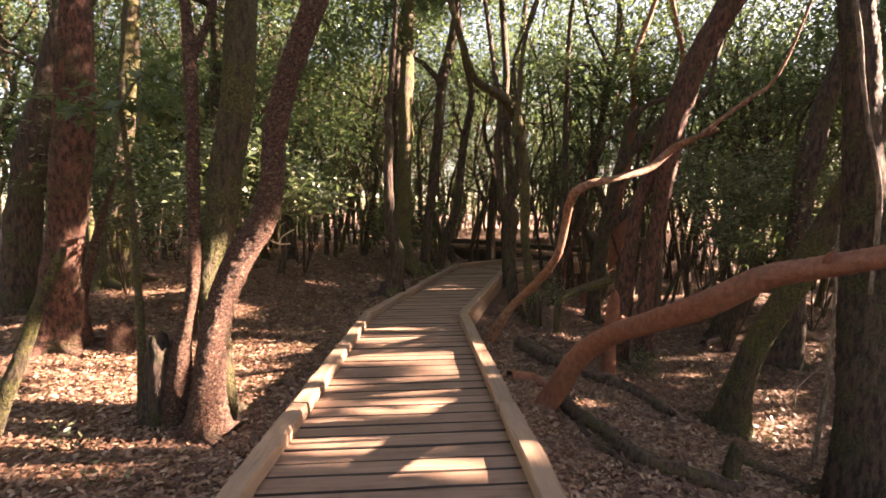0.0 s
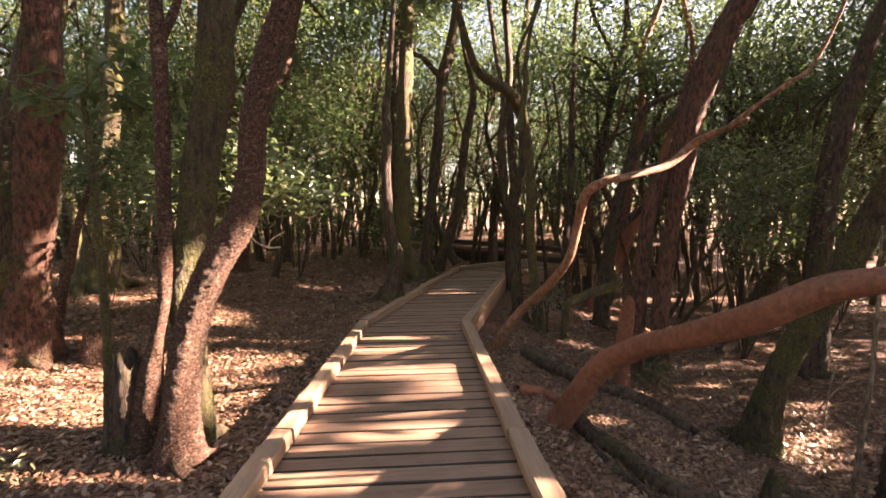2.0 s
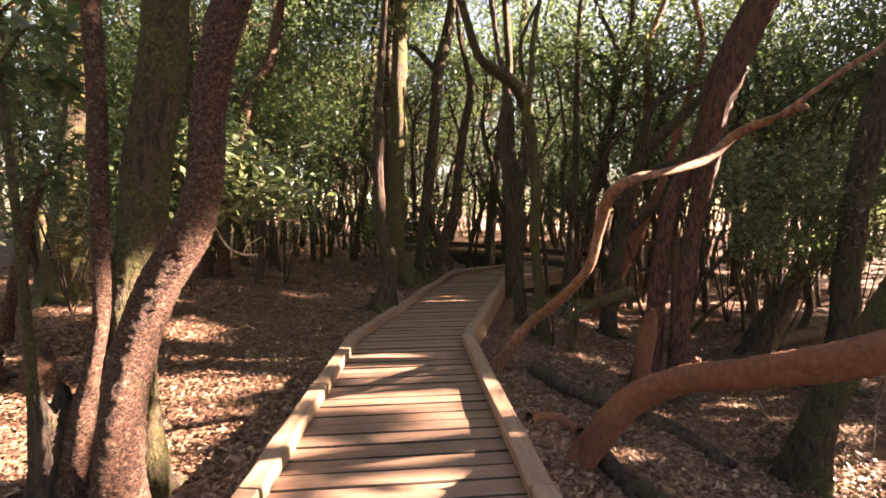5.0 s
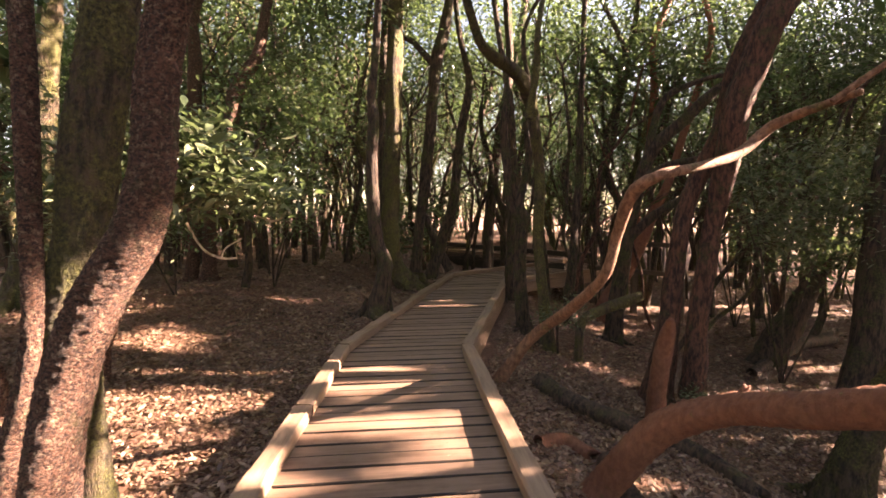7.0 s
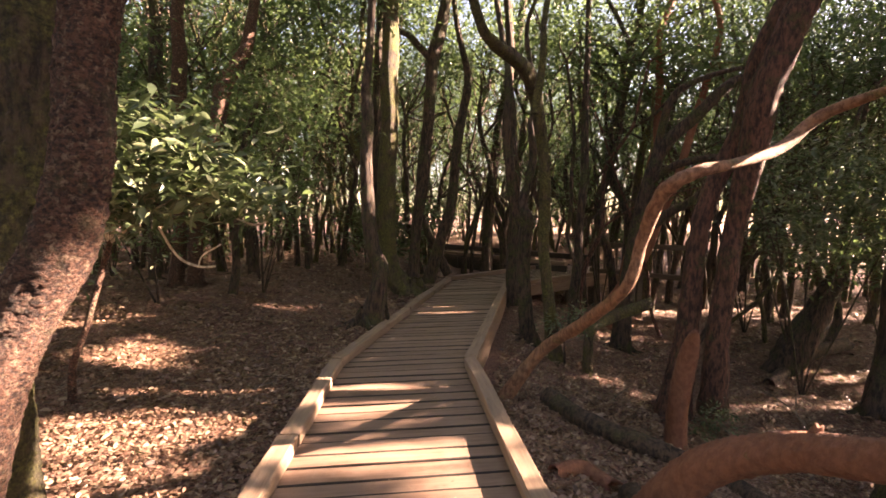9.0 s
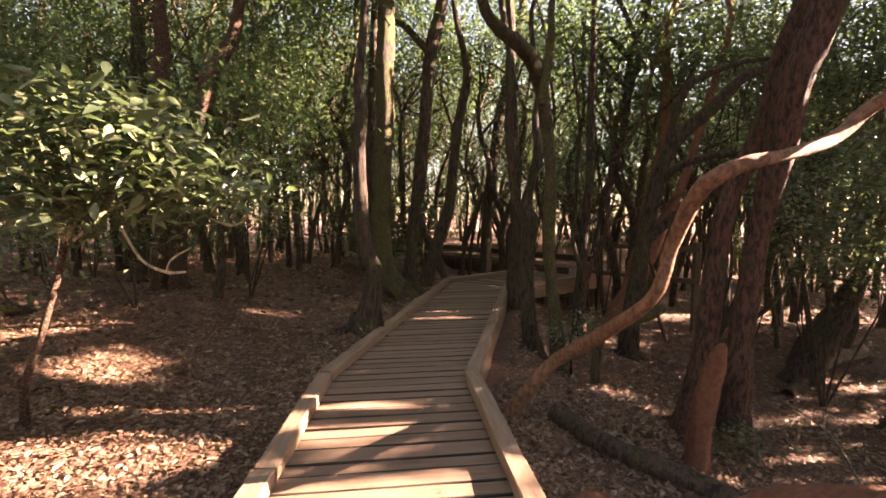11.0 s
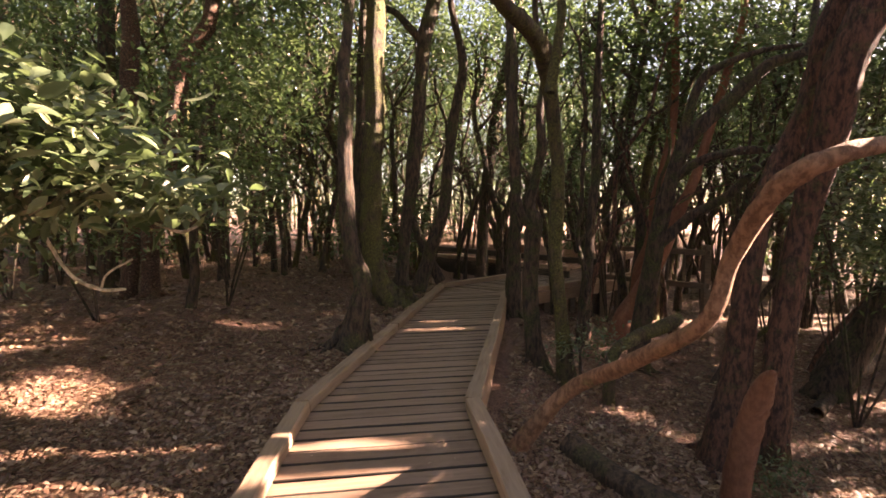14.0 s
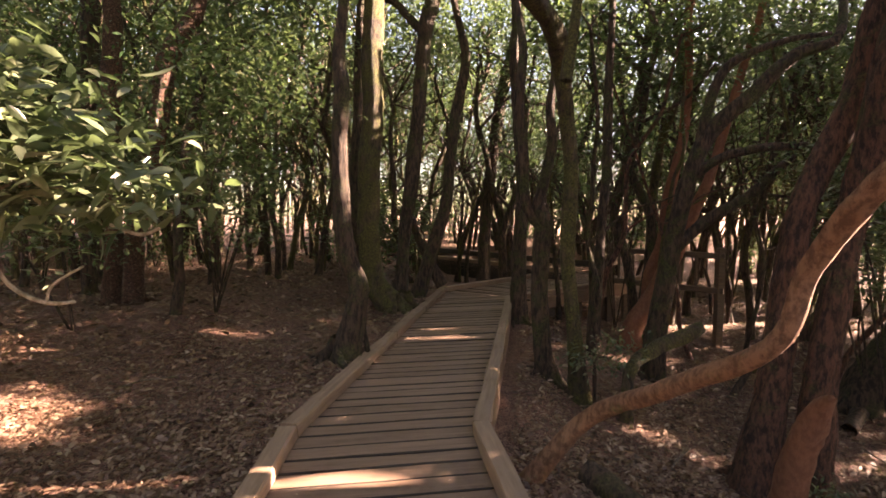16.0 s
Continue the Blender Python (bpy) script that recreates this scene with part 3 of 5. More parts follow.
stems_of('laurel_tree', 'slender laurel stem with a forked top', BARK_WARM, [
    [(-2.20, 3.71, -0.07, 0.139), (-2.14, 3.71, 0.34, 0.103), (-2.08, 3.71, 0.62, 0.064), (-2.00, 3.71, 0.99, 0.055), (-1.98, 3.71, 1.45, 0.050), (-1.97, 3.71, 1.89, 0.054), (-1.96, 3.71, 2.32, 0.055), (-1.96, 3.71, 2.75, 0.056), (-1.97, 3.71, 3.05, 0.048), (-2.01, 3.71, 3.42, 0.039), (-2.06, 3.71, 3.99, 0.030)],
    [(-1.94, 3.71, 2.75, 0.044), (-1.84, 3.71, 2.94, 0.035), (-1.75, 3.71, 3.18, 0.030), (-1.65, 3.71, 3.51, 0.022)],
], crown=(4.6, 1.0, 700), flare=0.48, category='tree', slim=0.85, broken=False)
stems_of('tree_stump', 'dark broken tree stump beside a slender stem', BARK_DARK, [
    [(-2.31, 3.71, -0.12, 0.133), (-2.29, 3.71, 0.47, 0.110)],
], crown=None, flare=0.24, category='stump', broken=True)
stems_of('sapling', 'thin bare sapling stem standing in dead leaves', BARK_MOSS, [
    [(-2.51, 3.81, -0.10, 0.043), (-2.51, 3.81, 0.50, 0.033), (-2.52, 3.81, 1.07, 0.028), (-2.53, 3.81, 1.53, 0.025), (-2.55, 3.81, 1.99, 0.023), (-2.58, 3.81, 2.39, 0.018)],
], crown=(2.4, 0.35, 120), flare=0.12, category='sapling', broken=False)
stems_of('laurel_tree', 'thick dark laurel trunk rising from the bank', BARK_DUSK, [
    [(-4.26, 5.10, 0.39, 0.251), (-4.16, 5.04, 0.91, 0.203), (-4.03, 5.00, 1.40, 0.187), (-3.90, 4.94, 2.00, 0.196), (-3.80, 4.89, 2.57, 0.192), (-3.69, 4.83, 3.12, 0.171), (-3.64, 4.79, 3.64, 0.157), (-3.57, 4.73, 4.41, 0.137)],
], crown=(5.5, 1.6, 1500), flare=0.36, category='tree', slim=0.88, broken=False)
stems_of('laurel_tree', 'mossy laurel tree with a broad foot', BARK_MOSS, [
    [(-6.02, 8.50, 0.27, 0.364), (-5.99, 8.50, 0.89, 0.279), (-5.88, 8.50, 1.51, 0.216), (-5.80, 8.50, 2.32, 0.184), (-5.68, 8.50, 3.32, 0.162), (-5.54, 8.50, 4.50, 0.140), (-5.42, 8.50, 5.84, 0.109)],
], crown=(5.5, 1.5, 1500), flare=0.36, category='tree', broken=False)
stems_of('dead_sapling', 'leaning bare dead stem with a snapped top', BARK_MOSS, [
    [(-3.28, 3.20, -0.15, 0.064), (-3.13, 3.20, 0.18, 0.060), (-2.97, 3.20, 0.51, 0.048), (-2.81, 3.20, 0.91, 0.039), (-2.67, 3.20, 1.18, 0.031), (-2.62, 3.20, 1.30, 0.023)],
], crown=None, flare=0.12, category='dead sapling', broken=True)
stems_of('sapling', 'thin leaning sapling with pale bark', BARK_WARM, [
    [(-4.99, 6.30, 0.17, 0.062), (-4.87, 6.30, 0.60, 0.058), (-4.74, 6.30, 1.06, 0.061), (-4.56, 6.30, 1.60, 0.038), (-4.38, 6.30, 2.05, 0.026)],
], crown=(2.1, 0.3, 110), flare=0.12, category='sapling', broken=False)
stems_of('laurel_tree', 'dark laurel trunk at the edge of the wood', BARK_DARK, [
    [(-6.35, 6.90, 0.12, 0.254), (-6.25, 6.90, 0.93, 0.231), (-6.15, 6.90, 1.77, 0.208), (-5.97, 6.90, 2.59, 0.206), (-5.71, 6.90, 3.39, 0.163), (-5.50, 6.90, 4.10, 0.138), (-5.36, 6.90, 5.03, 0.112)],
], crown=(5.2, 1.5, 1500), flare=0.36, category='tree', broken=False)
stems_of('tree_stump', 'short brown cut stump among dead leaves', BARK_WARM, [
    [(-3.66, 5.20, 0.02, 0.129), (-3.64, 5.20, 0.30, 0.109)],
], crown=None, flare=0.24, category='stump', broken=True)
stems_of('laurel_tree', 'curved laurel tree with a stilt root beside the kerb', BARK_DARK, [
    [(-0.99, 8.40, -0.04, 0.197), (-0.87, 8.40, 0.44, 0.150), (-0.80, 8.40, 0.83, 0.117), (-0.89, 8.40, 1.09, 0.110), (-0.96, 8.40, 1.48, 0.103), (-0.98, 8.40, 1.93, 0.096), (-0.98, 8.40, 2.43, 0.095), (-0.95, 8.40, 2.86, 0.101), (-0.97, 8.40, 3.29, 0.075), (-0.93, 8.40, 3.66, 0.062), (-0.88, 8.40, 4.32, 0.056), (-0.82, 8.40, 5.14, 0.043)],
    [(-0.81, 8.40, 0.70, 0.052), (-0.77, 8.40, 0.44, 0.039), (-0.71, 8.40, 0.12, 0.033)],
], crown=(5, 1.3, 1300), flare=0.36, category='tree', slim=0.88, broken=False)
stems_of('laurel_tree', 'sturdy laurel tree with a swept mossy foot', BARK_MOSS, [
    [(-0.42, 10.90, -0.12, 0.240), (-0.63, 10.90, 0.18, 0.230), (-0.86, 10.90, 0.56, 0.200), (-0.94, 10.90, 1.23, 0.199), (-0.93, 10.90, 2.08, 0.188), (-0.88, 10.90, 2.82, 0.177), (-0.85, 10.90, 3.46, 0.176), (-0.86, 10.90, 4.18, 0.184), (-0.82, 10.90, 4.81, 0.165), (-0.79, 10.90, 5.77, 0.145), (-0.71, 10.90, 6.98, 0.108)],
], crown=(6, 1.6, 1500), flare=0.36, category='tree', slim=0.92, broken=False)
stems_of('laurel_tree', 'slim dark laurel trunk behind a sturdier one', BARK_DARK, [
    [(-1.23, 12.00, 0.31, 0.130), (-1.29, 12.00, 1.40, 0.118), (-1.27, 12.00, 2.46, 0.107), (-1.21, 12.00, 3.51, 0.095), (-1.16, 12.00, 4.95, 0.084), (-1.08, 12.00, 6.35, 0.062)],
], crown=(5.6, 1.2, 1200), flare=0.36, category='tree', broken=False)
stems_of('laurel_tree', 'dark laurel tree with a high side limb', BARK_DARK, [
    [(-0.48, 11.50, -0.09, 0.186), (-0.43, 11.50, 0.69, 0.134), (-0.36, 11.50, 1.41, 0.133), (-0.23, 11.50, 2.42, 0.142), (-0.13, 11.50, 3.41, 0.141), (-0.04, 11.50, 4.39, 0.140), (0.00, 11.50, 4.78, 0.149), (0.13, 11.50, 5.26, 0.139), (0.29, 11.50, 6.12, 0.108), (0.44, 11.50, 7.25, 0.078)],
    [(-0.02, 11.50, 4.63, 0.099), (-0.29, 11.50, 4.92, 0.079), (-0.51, 11.50, 5.15, 0.069), (-0.80, 11.50, 5.34, 0.059)],
], crown=(6.2, 1.5, 1500), flare=0.36, category='tree', slim=0.85, broken=False)
stems_of('laurel_tree', 'leaning laurel stem crossed by a dead stem', BARK_DARK, [
    [(-0.20, 12.00, -0.08, 0.142), (0.08, 12.00, 0.85, 0.120), (0.35, 12.00, 1.72, 0.108), (0.46, 12.00, 2.68, 0.108), (0.57, 12.00, 3.53, 0.096), (0.73, 12.00, 4.36, 0.085), (0.68, 12.00, 4.77, 0.074), (0.52, 12.00, 5.39, 0.063), (0.42, 12.00, 6.19, 0.052)],
    [(0.31, 12.30, 0.25, 0.113), (0.08, 12.30, 0.71, 0.096), (-0.12, 12.30, 1.16, 0.084), (-0.27, 12.30, 1.55, 0.067)],
], crown=(5.7, 1.3, 1300), flare=0.36, category='tree', broken=False)
stems_of('laurel_tree', 'straight dark laurel trunk near the far walk', BARK_DARK, [
    [(1.53, 15.20, -0.09, 0.209), (1.57, 15.20, 1.02, 0.178), (1.67, 15.20, 2.34, 0.177), (1.85, 15.20, 3.79, 0.175), (2.07, 15.20, 5.08, 0.145), (2.28, 15.20, 5.93, 0.130), (2.49, 15.20, 7.05, 0.115), (2.62, 15.20, 8.43, 0.086)],
], crown=(7.2, 1.5, 1500), flare=0.36, category='tree', slim=0.85, broken=False)
stems_of('laurel_tree', 'mossy laurel trunk beside the boardwalk bend', BARK_DARK, [
    [(1.59, 11.20, -0.57, 0.183), (1.56, 11.20, 0.20, 0.151), (1.58, 11.20, 1.20, 0.130), (1.60, 11.20, 2.10, 0.109), (1.54, 11.20, 3.07, 0.108), (1.46, 11.20, 4.13, 0.107), (1.48, 11.20, 4.79, 0.097), (1.42, 11.20, 5.72, 0.086), (1.32, 11.20, 6.90, 0.066)],
], crown=(6.5, 1.4, 1400), flare=0.36, category='tree', slim=0.85, broken=False)
stems_of('laurel_tree', 'knotted laurel trunk that forks at eye height', BARK_DARK, [
    [(1.42, 8.80, -0.51, 0.152), (1.32, 8.80, 0.03, 0.115), (1.29, 8.80, 0.75, 0.107), (1.30, 8.80, 1.25, 0.113), (1.32, 8.80, 1.50, 0.120), (1.26, 8.80, 1.71, 0.091), (1.33, 8.80, 2.02, 0.070), (1.41, 8.80, 2.44, 0.070), (1.38, 8.80, 2.85, 0.056), (1.42, 8.80, 3.39, 0.041)],
    [(1.32, 8.80, 1.46, 0.099), (1.16, 8.80, 1.60, 0.070), (1.09, 8.80, 1.88, 0.070), (1.06, 8.80, 2.30, 0.077), (1.01, 8.80, 2.84, 0.069), (1.05, 8.80, 3.52, 0.055)],
], crown=(4.0, 1.2, 900), flare=0.36, category='tree', slim=0.88, broken=False)
stems_of('laurel_tree', 'laurel tree whose heavy limb arches over the walk', BARK_MOSS, [
    [(1.68, 8.40, -0.49, 0.129), (1.58, 8.36, 0.14, 0.100), (1.49, 8.33, 0.82, 0.085), (1.45, 8.29, 1.47, 0.084), (1.45, 8.25, 2.11, 0.083), (1.40, 8.22, 2.54, 0.088), (1.29, 8.08, 2.99, 0.097), (1.17, 7.85, 3.23, 0.115), (1.01, 7.61, 3.34, 0.098), (0.82, 7.37, 3.39, 0.087), (0.61, 7.14, 3.43, 0.072), (0.41, 6.90, 3.58, 0.059)],
    [(1.11, 7.40, 2.75, 0.063), (1.17, 7.40, 3.16, 0.052), (1.20, 7.40, 3.46, 0.047), (1.21, 7.40, 3.86, 0.039)],
], crown=(4.3, 1.2, 900), flare=0.36, category='tree', slim=0.9, broken=False)
stems_of('laurel_tree', 'thin dark laurel stem', BARK_DARK, [
    [(2.49, 10.20, -0.37, 0.099), (2.54, 10.20, 0.53, 0.080), (2.59, 10.20, 1.42, 0.071), (2.65, 10.20, 2.30, 0.070), (2.64, 10.20, 3.33, 0.061), (2.67, 10.20, 4.50, 0.051), (2.68, 10.20, 5.49, 0.042)],
], crown=(5.6, 1.1, 1000), flare=0.36, category='tree', broken=False)
stems_of('low_red_branch', 'thick red-barked branch growing low out of the ground', BARK_RED, [
    [(0.96, 4.60, -0.55, 0.173), (1.13, 4.50, -0.20, 0.168), (1.28, 4.20, 0.26, 0.161), (1.43, 3.85, 0.53, 0.138), (1.51, 3.35, 0.74, 0.124), (1.65, 2.85, 1.00, 0.119), (1.80, 2.60, 1.18, 0.105), (1.95, 2.40, 1.26, 0.091), (2.10, 2.20, 1.34, 0.088), (2.27, 2.00, 1.43, 0.085)],
], crown=None, flare=0.15, category='branch', slim=0.63, broken=False)
stems_of('arching_branch', 'long red-brown arching branch rooted by the kerb', BARK_ARC, [
    [(0.58, 6.60, -0.31, 0.130), (0.94, 6.30, 0.25, 0.108), (1.16, 5.70, 0.69, 0.105), (1.26, 5.15, 1.06, 0.082), (1.32, 5.05, 1.40, 0.080), (1.32, 4.80, 1.70, 0.087), (1.43, 4.65, 1.82, 0.073), (1.73, 4.70, 1.89, 0.062), (2.15, 4.90, 2.01, 0.076), (2.38, 4.85, 2.21, 0.075), (2.48, 4.30, 2.30, 0.041)],
    [(2.39, 4.40, 2.26, 0.042), (2.56, 4.30, 2.42, 0.036), (2.72, 4.20, 2.56, 0.037), (2.85, 4.15, 2.66, 0.025), (2.95, 4.10, 2.88, 0.022), (3.02, 4.05, 3.14, 0.021), (3.08, 4.00, 3.39, 0.019)],
], crown=None, flare=0.18, category='branch', slim=0.52, broken=False)
stems_of('laurel_tree', 'twin-stemmed laurel tree with thick reddish trunks', BARK_DUSK, [
    [(2.61, 6.95, -0.61, 0.242), (2.71, 6.94, -0.01, 0.181), (2.75, 6.93, 0.50, 0.154), (2.81, 6.92, 1.25, 0.147), (2.91, 6.91, 1.74, 0.146), (3.23, 6.85, 2.54, 0.164), (3.31, 6.77, 3.12, 0.161), (3.48, 6.69, 3.68, 0.150), (3.73, 6.61, 4.22, 0.139), (3.95, 6.53, 4.63, 0.122), (4.21, 6.45, 5.37, 0.097)],
    [(2.97, 6.80, -0.62, 0.222), (2.99, 6.78, 0.05, 0.182), (3.00, 6.76, 0.55, 0.158), (3.05, 6.73, 1.13, 0.141), (3.10, 6.71, 1.50, 0.139), (3.15, 6.50, 2.60, 0.217), (3.23, 6.41, 3.04, 0.205), (3.38, 6.32, 3.53, 0.194), (3.60, 6.23, 4.03, 0.182), (3.79, 6.14, 4.37, 0.165), (4.06, 6.05, 5.07, 0.140)],
], crown=(4.2, 1.6, 1500), flare=0.30, category='tree', slim=0.70, broken=False)
stems_of('snag', 'red broken-off stub at the foot of a tree', BARK_RED, [
    [(2.25, 6.20, -0.47, 0.114), (2.23, 6.10, 0.01, 0.112), (2.22, 6.00, 0.31, 0.100), (2.20, 5.90, 0.48, 0.063), (2.16, 5.80, 0.57, 0.021)],
], crown=None, flare=0.12, category='snag', slim=0.85, broken=True)
stems_of('laurel_tree', 'leaning laurel tree with mossy sunlit foot', BARK_MOSS, [
    [(3.18, 5.05, -0.91, 0.254), (3.21, 4.94, -0.38, 0.191), (3.35, 4.84, 0.22, 0.167), (3.52, 4.73, 0.66, 0.168), (3.69, 4.62, 1.19, 0.157), (3.80, 4.52, 1.58, 0.142), (3.85, 4.41, 1.90, 0.127), (3.98, 4.31, 2.35, 0.108), (4.14, 4.20, 2.91, 0.089)],
], crown=(3.6, 1.3, 900), flare=0.36, category='tree', slim=0.74, broken=False)
stems_of('laurel_tree', 'dark mossy laurel trunk standing close to the walk', BARK_DARK, [
    [(3.31, 3.55, -1.00, 0.227), (3.29, 3.55, -0.34, 0.190), (3.27, 3.55, 0.57, 0.175), (3.22, 3.55, 1.45, 0.151), (3.14, 3.55, 2.08, 0.127), (3.10, 3.55, 2.70, 0.125), (3.03, 3.55, 3.10, 0.114), (2.97, 3.55, 3.69, 0.102), (2.87, 3.55, 4.46, 0.080)],
], crown=(5.2, 1.5, 1500), flare=0.36, category='tree', slim=0.92, broken=False)
stems_of('vine', 'grey-brown woody vine hanging beside a trunk', BARK_VINE, [
    [(2.84, 3.35, 3.09, 0.027), (2.91, 3.36, 2.79, 0.028), (2.96, 3.37, 2.49, 0.026), (3.04, 3.38, 2.14, 0.026), (3.14, 3.38, 1.74, 0.029), (3.16, 3.39, 1.37, 0.029), (3.15, 3.40, 0.95, 0.025)],
], crown=None, flare=0.00, slim=0.6, category='vine', broken=False)
stems_of('laurel_tree', 'slanting dark laurel trunk in the hollow', BARK_DARK, [
    [(5.41, 7.20, -0.80, 0.241), (5.45, 7.20, 0.11, 0.199), (5.47, 7.20, 1.17, 0.184), (5.58, 7.20, 2.21, 0.181), (5.74, 7.20, 3.05, 0.163), (6.05, 7.20, 4.05, 0.144), (6.45, 7.15, 5.10, 0.125)],
], crown=(5.6, 1.6, 1500), flare=0.36, category='tree', slim=0.85, broken=False)
stems_of('snag', 'leaning thick dead trunk, snapped off', BARK_DARK, [
    [(5.21, 8.70, -0.85, 0.250), (5.50, 8.70, -0.34, 0.299), (5.84, 8.70, 0.25, 0.225), (6.04, 8.70, 0.66, 0.153)],
], crown=None, flare=0.18, category='snag', slim=0.75, broken=True)
stems_of('laurel_tree', 'crooked laurel tree bending sideways', BARK_DARK, [
    [(3.16, 9.60, -0.05, 0.182), (3.26, 9.47, 1.04, 0.145), (3.36, 9.33, 1.98, 0.132), (3.58, 9.20, 2.65, 0.129), (4.01, 9.07, 3.11, 0.111), (4.43, 8.93, 3.54, 0.094), (4.83, 8.80, 3.71, 0.064)],
    [(3.36, 9.30, 2.06, 0.093), (3.62, 9.12, 2.29, 0.075), (3.96, 8.95, 2.41, 0.066), (4.43, 8.78, 2.43, 0.057), (4.58, 8.60, 2.37, 0.042)],
    [(3.28, 9.45, 1.12, 0.104), (3.70, 9.34, 1.56, 0.086), (4.10, 9.22, 1.83, 0.077), (4.40, 9.11, 2.16, 0.068), (4.54, 9.00, 2.33, 0.045)],
    [(3.46, 9.30, 2.21, 0.101), (3.53, 9.20, 2.95, 0.083), (3.64, 9.10, 3.37, 0.074), (3.87, 9.00, 3.56, 0.058), (4.32, 8.90, 3.71, 0.043), (4.75, 8.80, 3.75, 0.032)],
], crown=(4.2, 1.3, 1000), flare=0.36, category='tree', slim=0.8, broken=False)
stems_of('laurel_tree', 'reddish slanting laurel stems by the far fence', BARK_RED, [
    [(3.50, 11.00, -0.30, 0.170), (3.94, 11.00, 0.40, 0.150), (4.27, 11.00, 1.20, 0.129), (4.51, 11.00, 1.69, 0.099), (4.79, 11.00, 2.38, 0.079), (5.06, 11.00, 3.35, 0.069)],
    [(4.00, 11.50, -0.31, 0.128), (4.03, 11.50, 0.54, 0.116), (4.28, 11.50, 1.18, 0.116), (4.31, 11.50, 1.91, 0.094), (4.55, 11.50, 2.94, 0.083), (4.61, 11.50, 4.26, 0.072)],
], crown=(4.3, 1.3, 1100), flare=0.36, category='tree', broken=False)
SHRUB = stems_of('laurel_shrub', 'sunlit laurel shrub with pale bare twigs', BARK_PALE, [
    [(-3.18, 5.90, 0.28, 0.039), (-3.06, 5.90, 0.59, 0.034), (-2.92, 5.90, 1.02, 0.033), (-2.81, 5.90, 1.35, 0.028), (-2.73, 5.90, 1.64, 0.024), (-2.57, 5.90, 1.92, 0.019)],
    [(-2.78, 5.90, 1.49, 0.021), (-2.50, 5.83, 1.68, 0.016), (-2.09, 5.77, 1.81, 0.014), (-1.75, 5.70, 1.85, 0.011)],
    [(-2.36, 5.80, 1.51, 0.014), (-2.21, 5.80, 1.25, 0.014), (-2.04, 5.80, 1.16, 0.015), (-1.90, 5.80, 1.16, 0.011)],
    [(-2.04, 5.80, 1.16, 0.011), (-2.00, 5.80, 1.25, 0.010), (-1.85, 5.80, 1.34, 0.008)],
    [(-1.71, 5.80, 1.55, 0.011), (-1.57, 5.80, 1.50, 0.013), (-1.47, 5.80, 1.53, 0.010)],
], crown=None, flare=0.12, category='shrub', slim=0.75, broken=False)
stems_of('sapling', 'thin dark sapling under a leafy crown', BARK_DARK, [
    [(-3.41, 9.70, 0.11, 0.072), (-3.32, 9.70, 0.67, 0.063), (-3.32, 9.70, 1.22, 0.059), (-3.22, 9.70, 1.93, 0.055), (-3.15, 9.70, 2.62, 0.050), (-2.90, 9.70, 3.38, 0.038)],
], crown=None, flare=0.12, category='sapling', broken=False)
stems_of('laurel_tree', 'slim pale-topped laurel trunk in leafy growth', BARK_WARM, [
    [(-4.79, 10.60, 0.15, 0.116), (-4.69, 10.60, 1.27, 0.111), (-4.70, 10.60, 2.32, 0.114), (-4.60, 10.60, 3.60, 0.121), (-4.56, 10.60, 4.36, 0.120), (-4.53, 10.60, 5.35, 0.102)],
], crown=(5.5, 1.5, 1400), flare=0.36, category='tree', broken=False)
stems_of('laurel_tree', 'laurel trunk leaning across leafy growth', BARK_WARM, [
    [(-4.43, 10.60, 0.12, 0.144), (-4.39, 10.60, 1.27, 0.124), (-4.09, 10.60, 2.32, 0.123), (-3.86, 10.60, 3.61, 0.148), (-3.67, 10.60, 4.12, 0.130), (-3.35, 10.60, 4.63, 0.104), (-3.20, 10.60, 5.38, 0.086)],
], crown=(5.4, 1.5, 1400), flare=0.36, category='tree', broken=False)
stems_of('laurel_tree', 'slim dark laurel trunk in leafy growth', BARK_DARK, [
    [(-5.69, 11.50, 0.13, 0.110), (-5.66, 11.50, 1.23, 0.119), (-5.57, 11.50, 2.89, 0.117), (-5.48, 11.50, 4.31, 0.125), (-5.45, 11.50, 5.61, 0.105)],
], crown=(5.8, 1.5, 1400), flare=0.36, category='tree', broken=False)
log_on_ground('fallen_log', 'dark bent log lying on dead leaves', BARK_LOG, [(1.12, 6.74, 0.100), (1.43, 6.21, 0.100), (1.85, 5.83, 0.094), (2.30, 5.50, 0.082), (2.48, 4.93, 0.062)])
log_on_ground('fallen_log', 'long dark log winding along the ground', BARK_LOG, [(1.32, 5.14, 0.083), (1.28, 4.52, 0.079), (1.43, 4.13, 0.073), (1.58, 3.73, 0.071), (1.86, 3.54, 0.067), (2.28, 3.41, 0.065)])
log_on_ground('fallen_branch', 'thin dead branch beside a log', BARK_LOG, [(1.32, 4.46, 0.034), (1.28, 4.06, 0.036), (1.39, 3.78, 0.033), (1.52, 3.47, 0.026)])
log_on_ground('tree_root', 'reddish root crossing the ground by the kerb', BARK_RED, [(0.75, 5.13, 0.051), (1.05, 5.41, 0.061), (1.24, 5.23, 0.065)])
log_on_ground('fallen_branch', 'dead stick lying in the leaves', BARK_LOG, [(2.73, 4.20, 0.048), (2.95, 3.98, 0.045), (3.18, 3.76, 0.033)])
log_on_ground('fallen_log', 'fallen log propped in the hollow', BARK_LOG, [(4.65, 8.16, 0.076), (6.11, 9.26, 0.108), (7.40, 9.94, 0.117)])
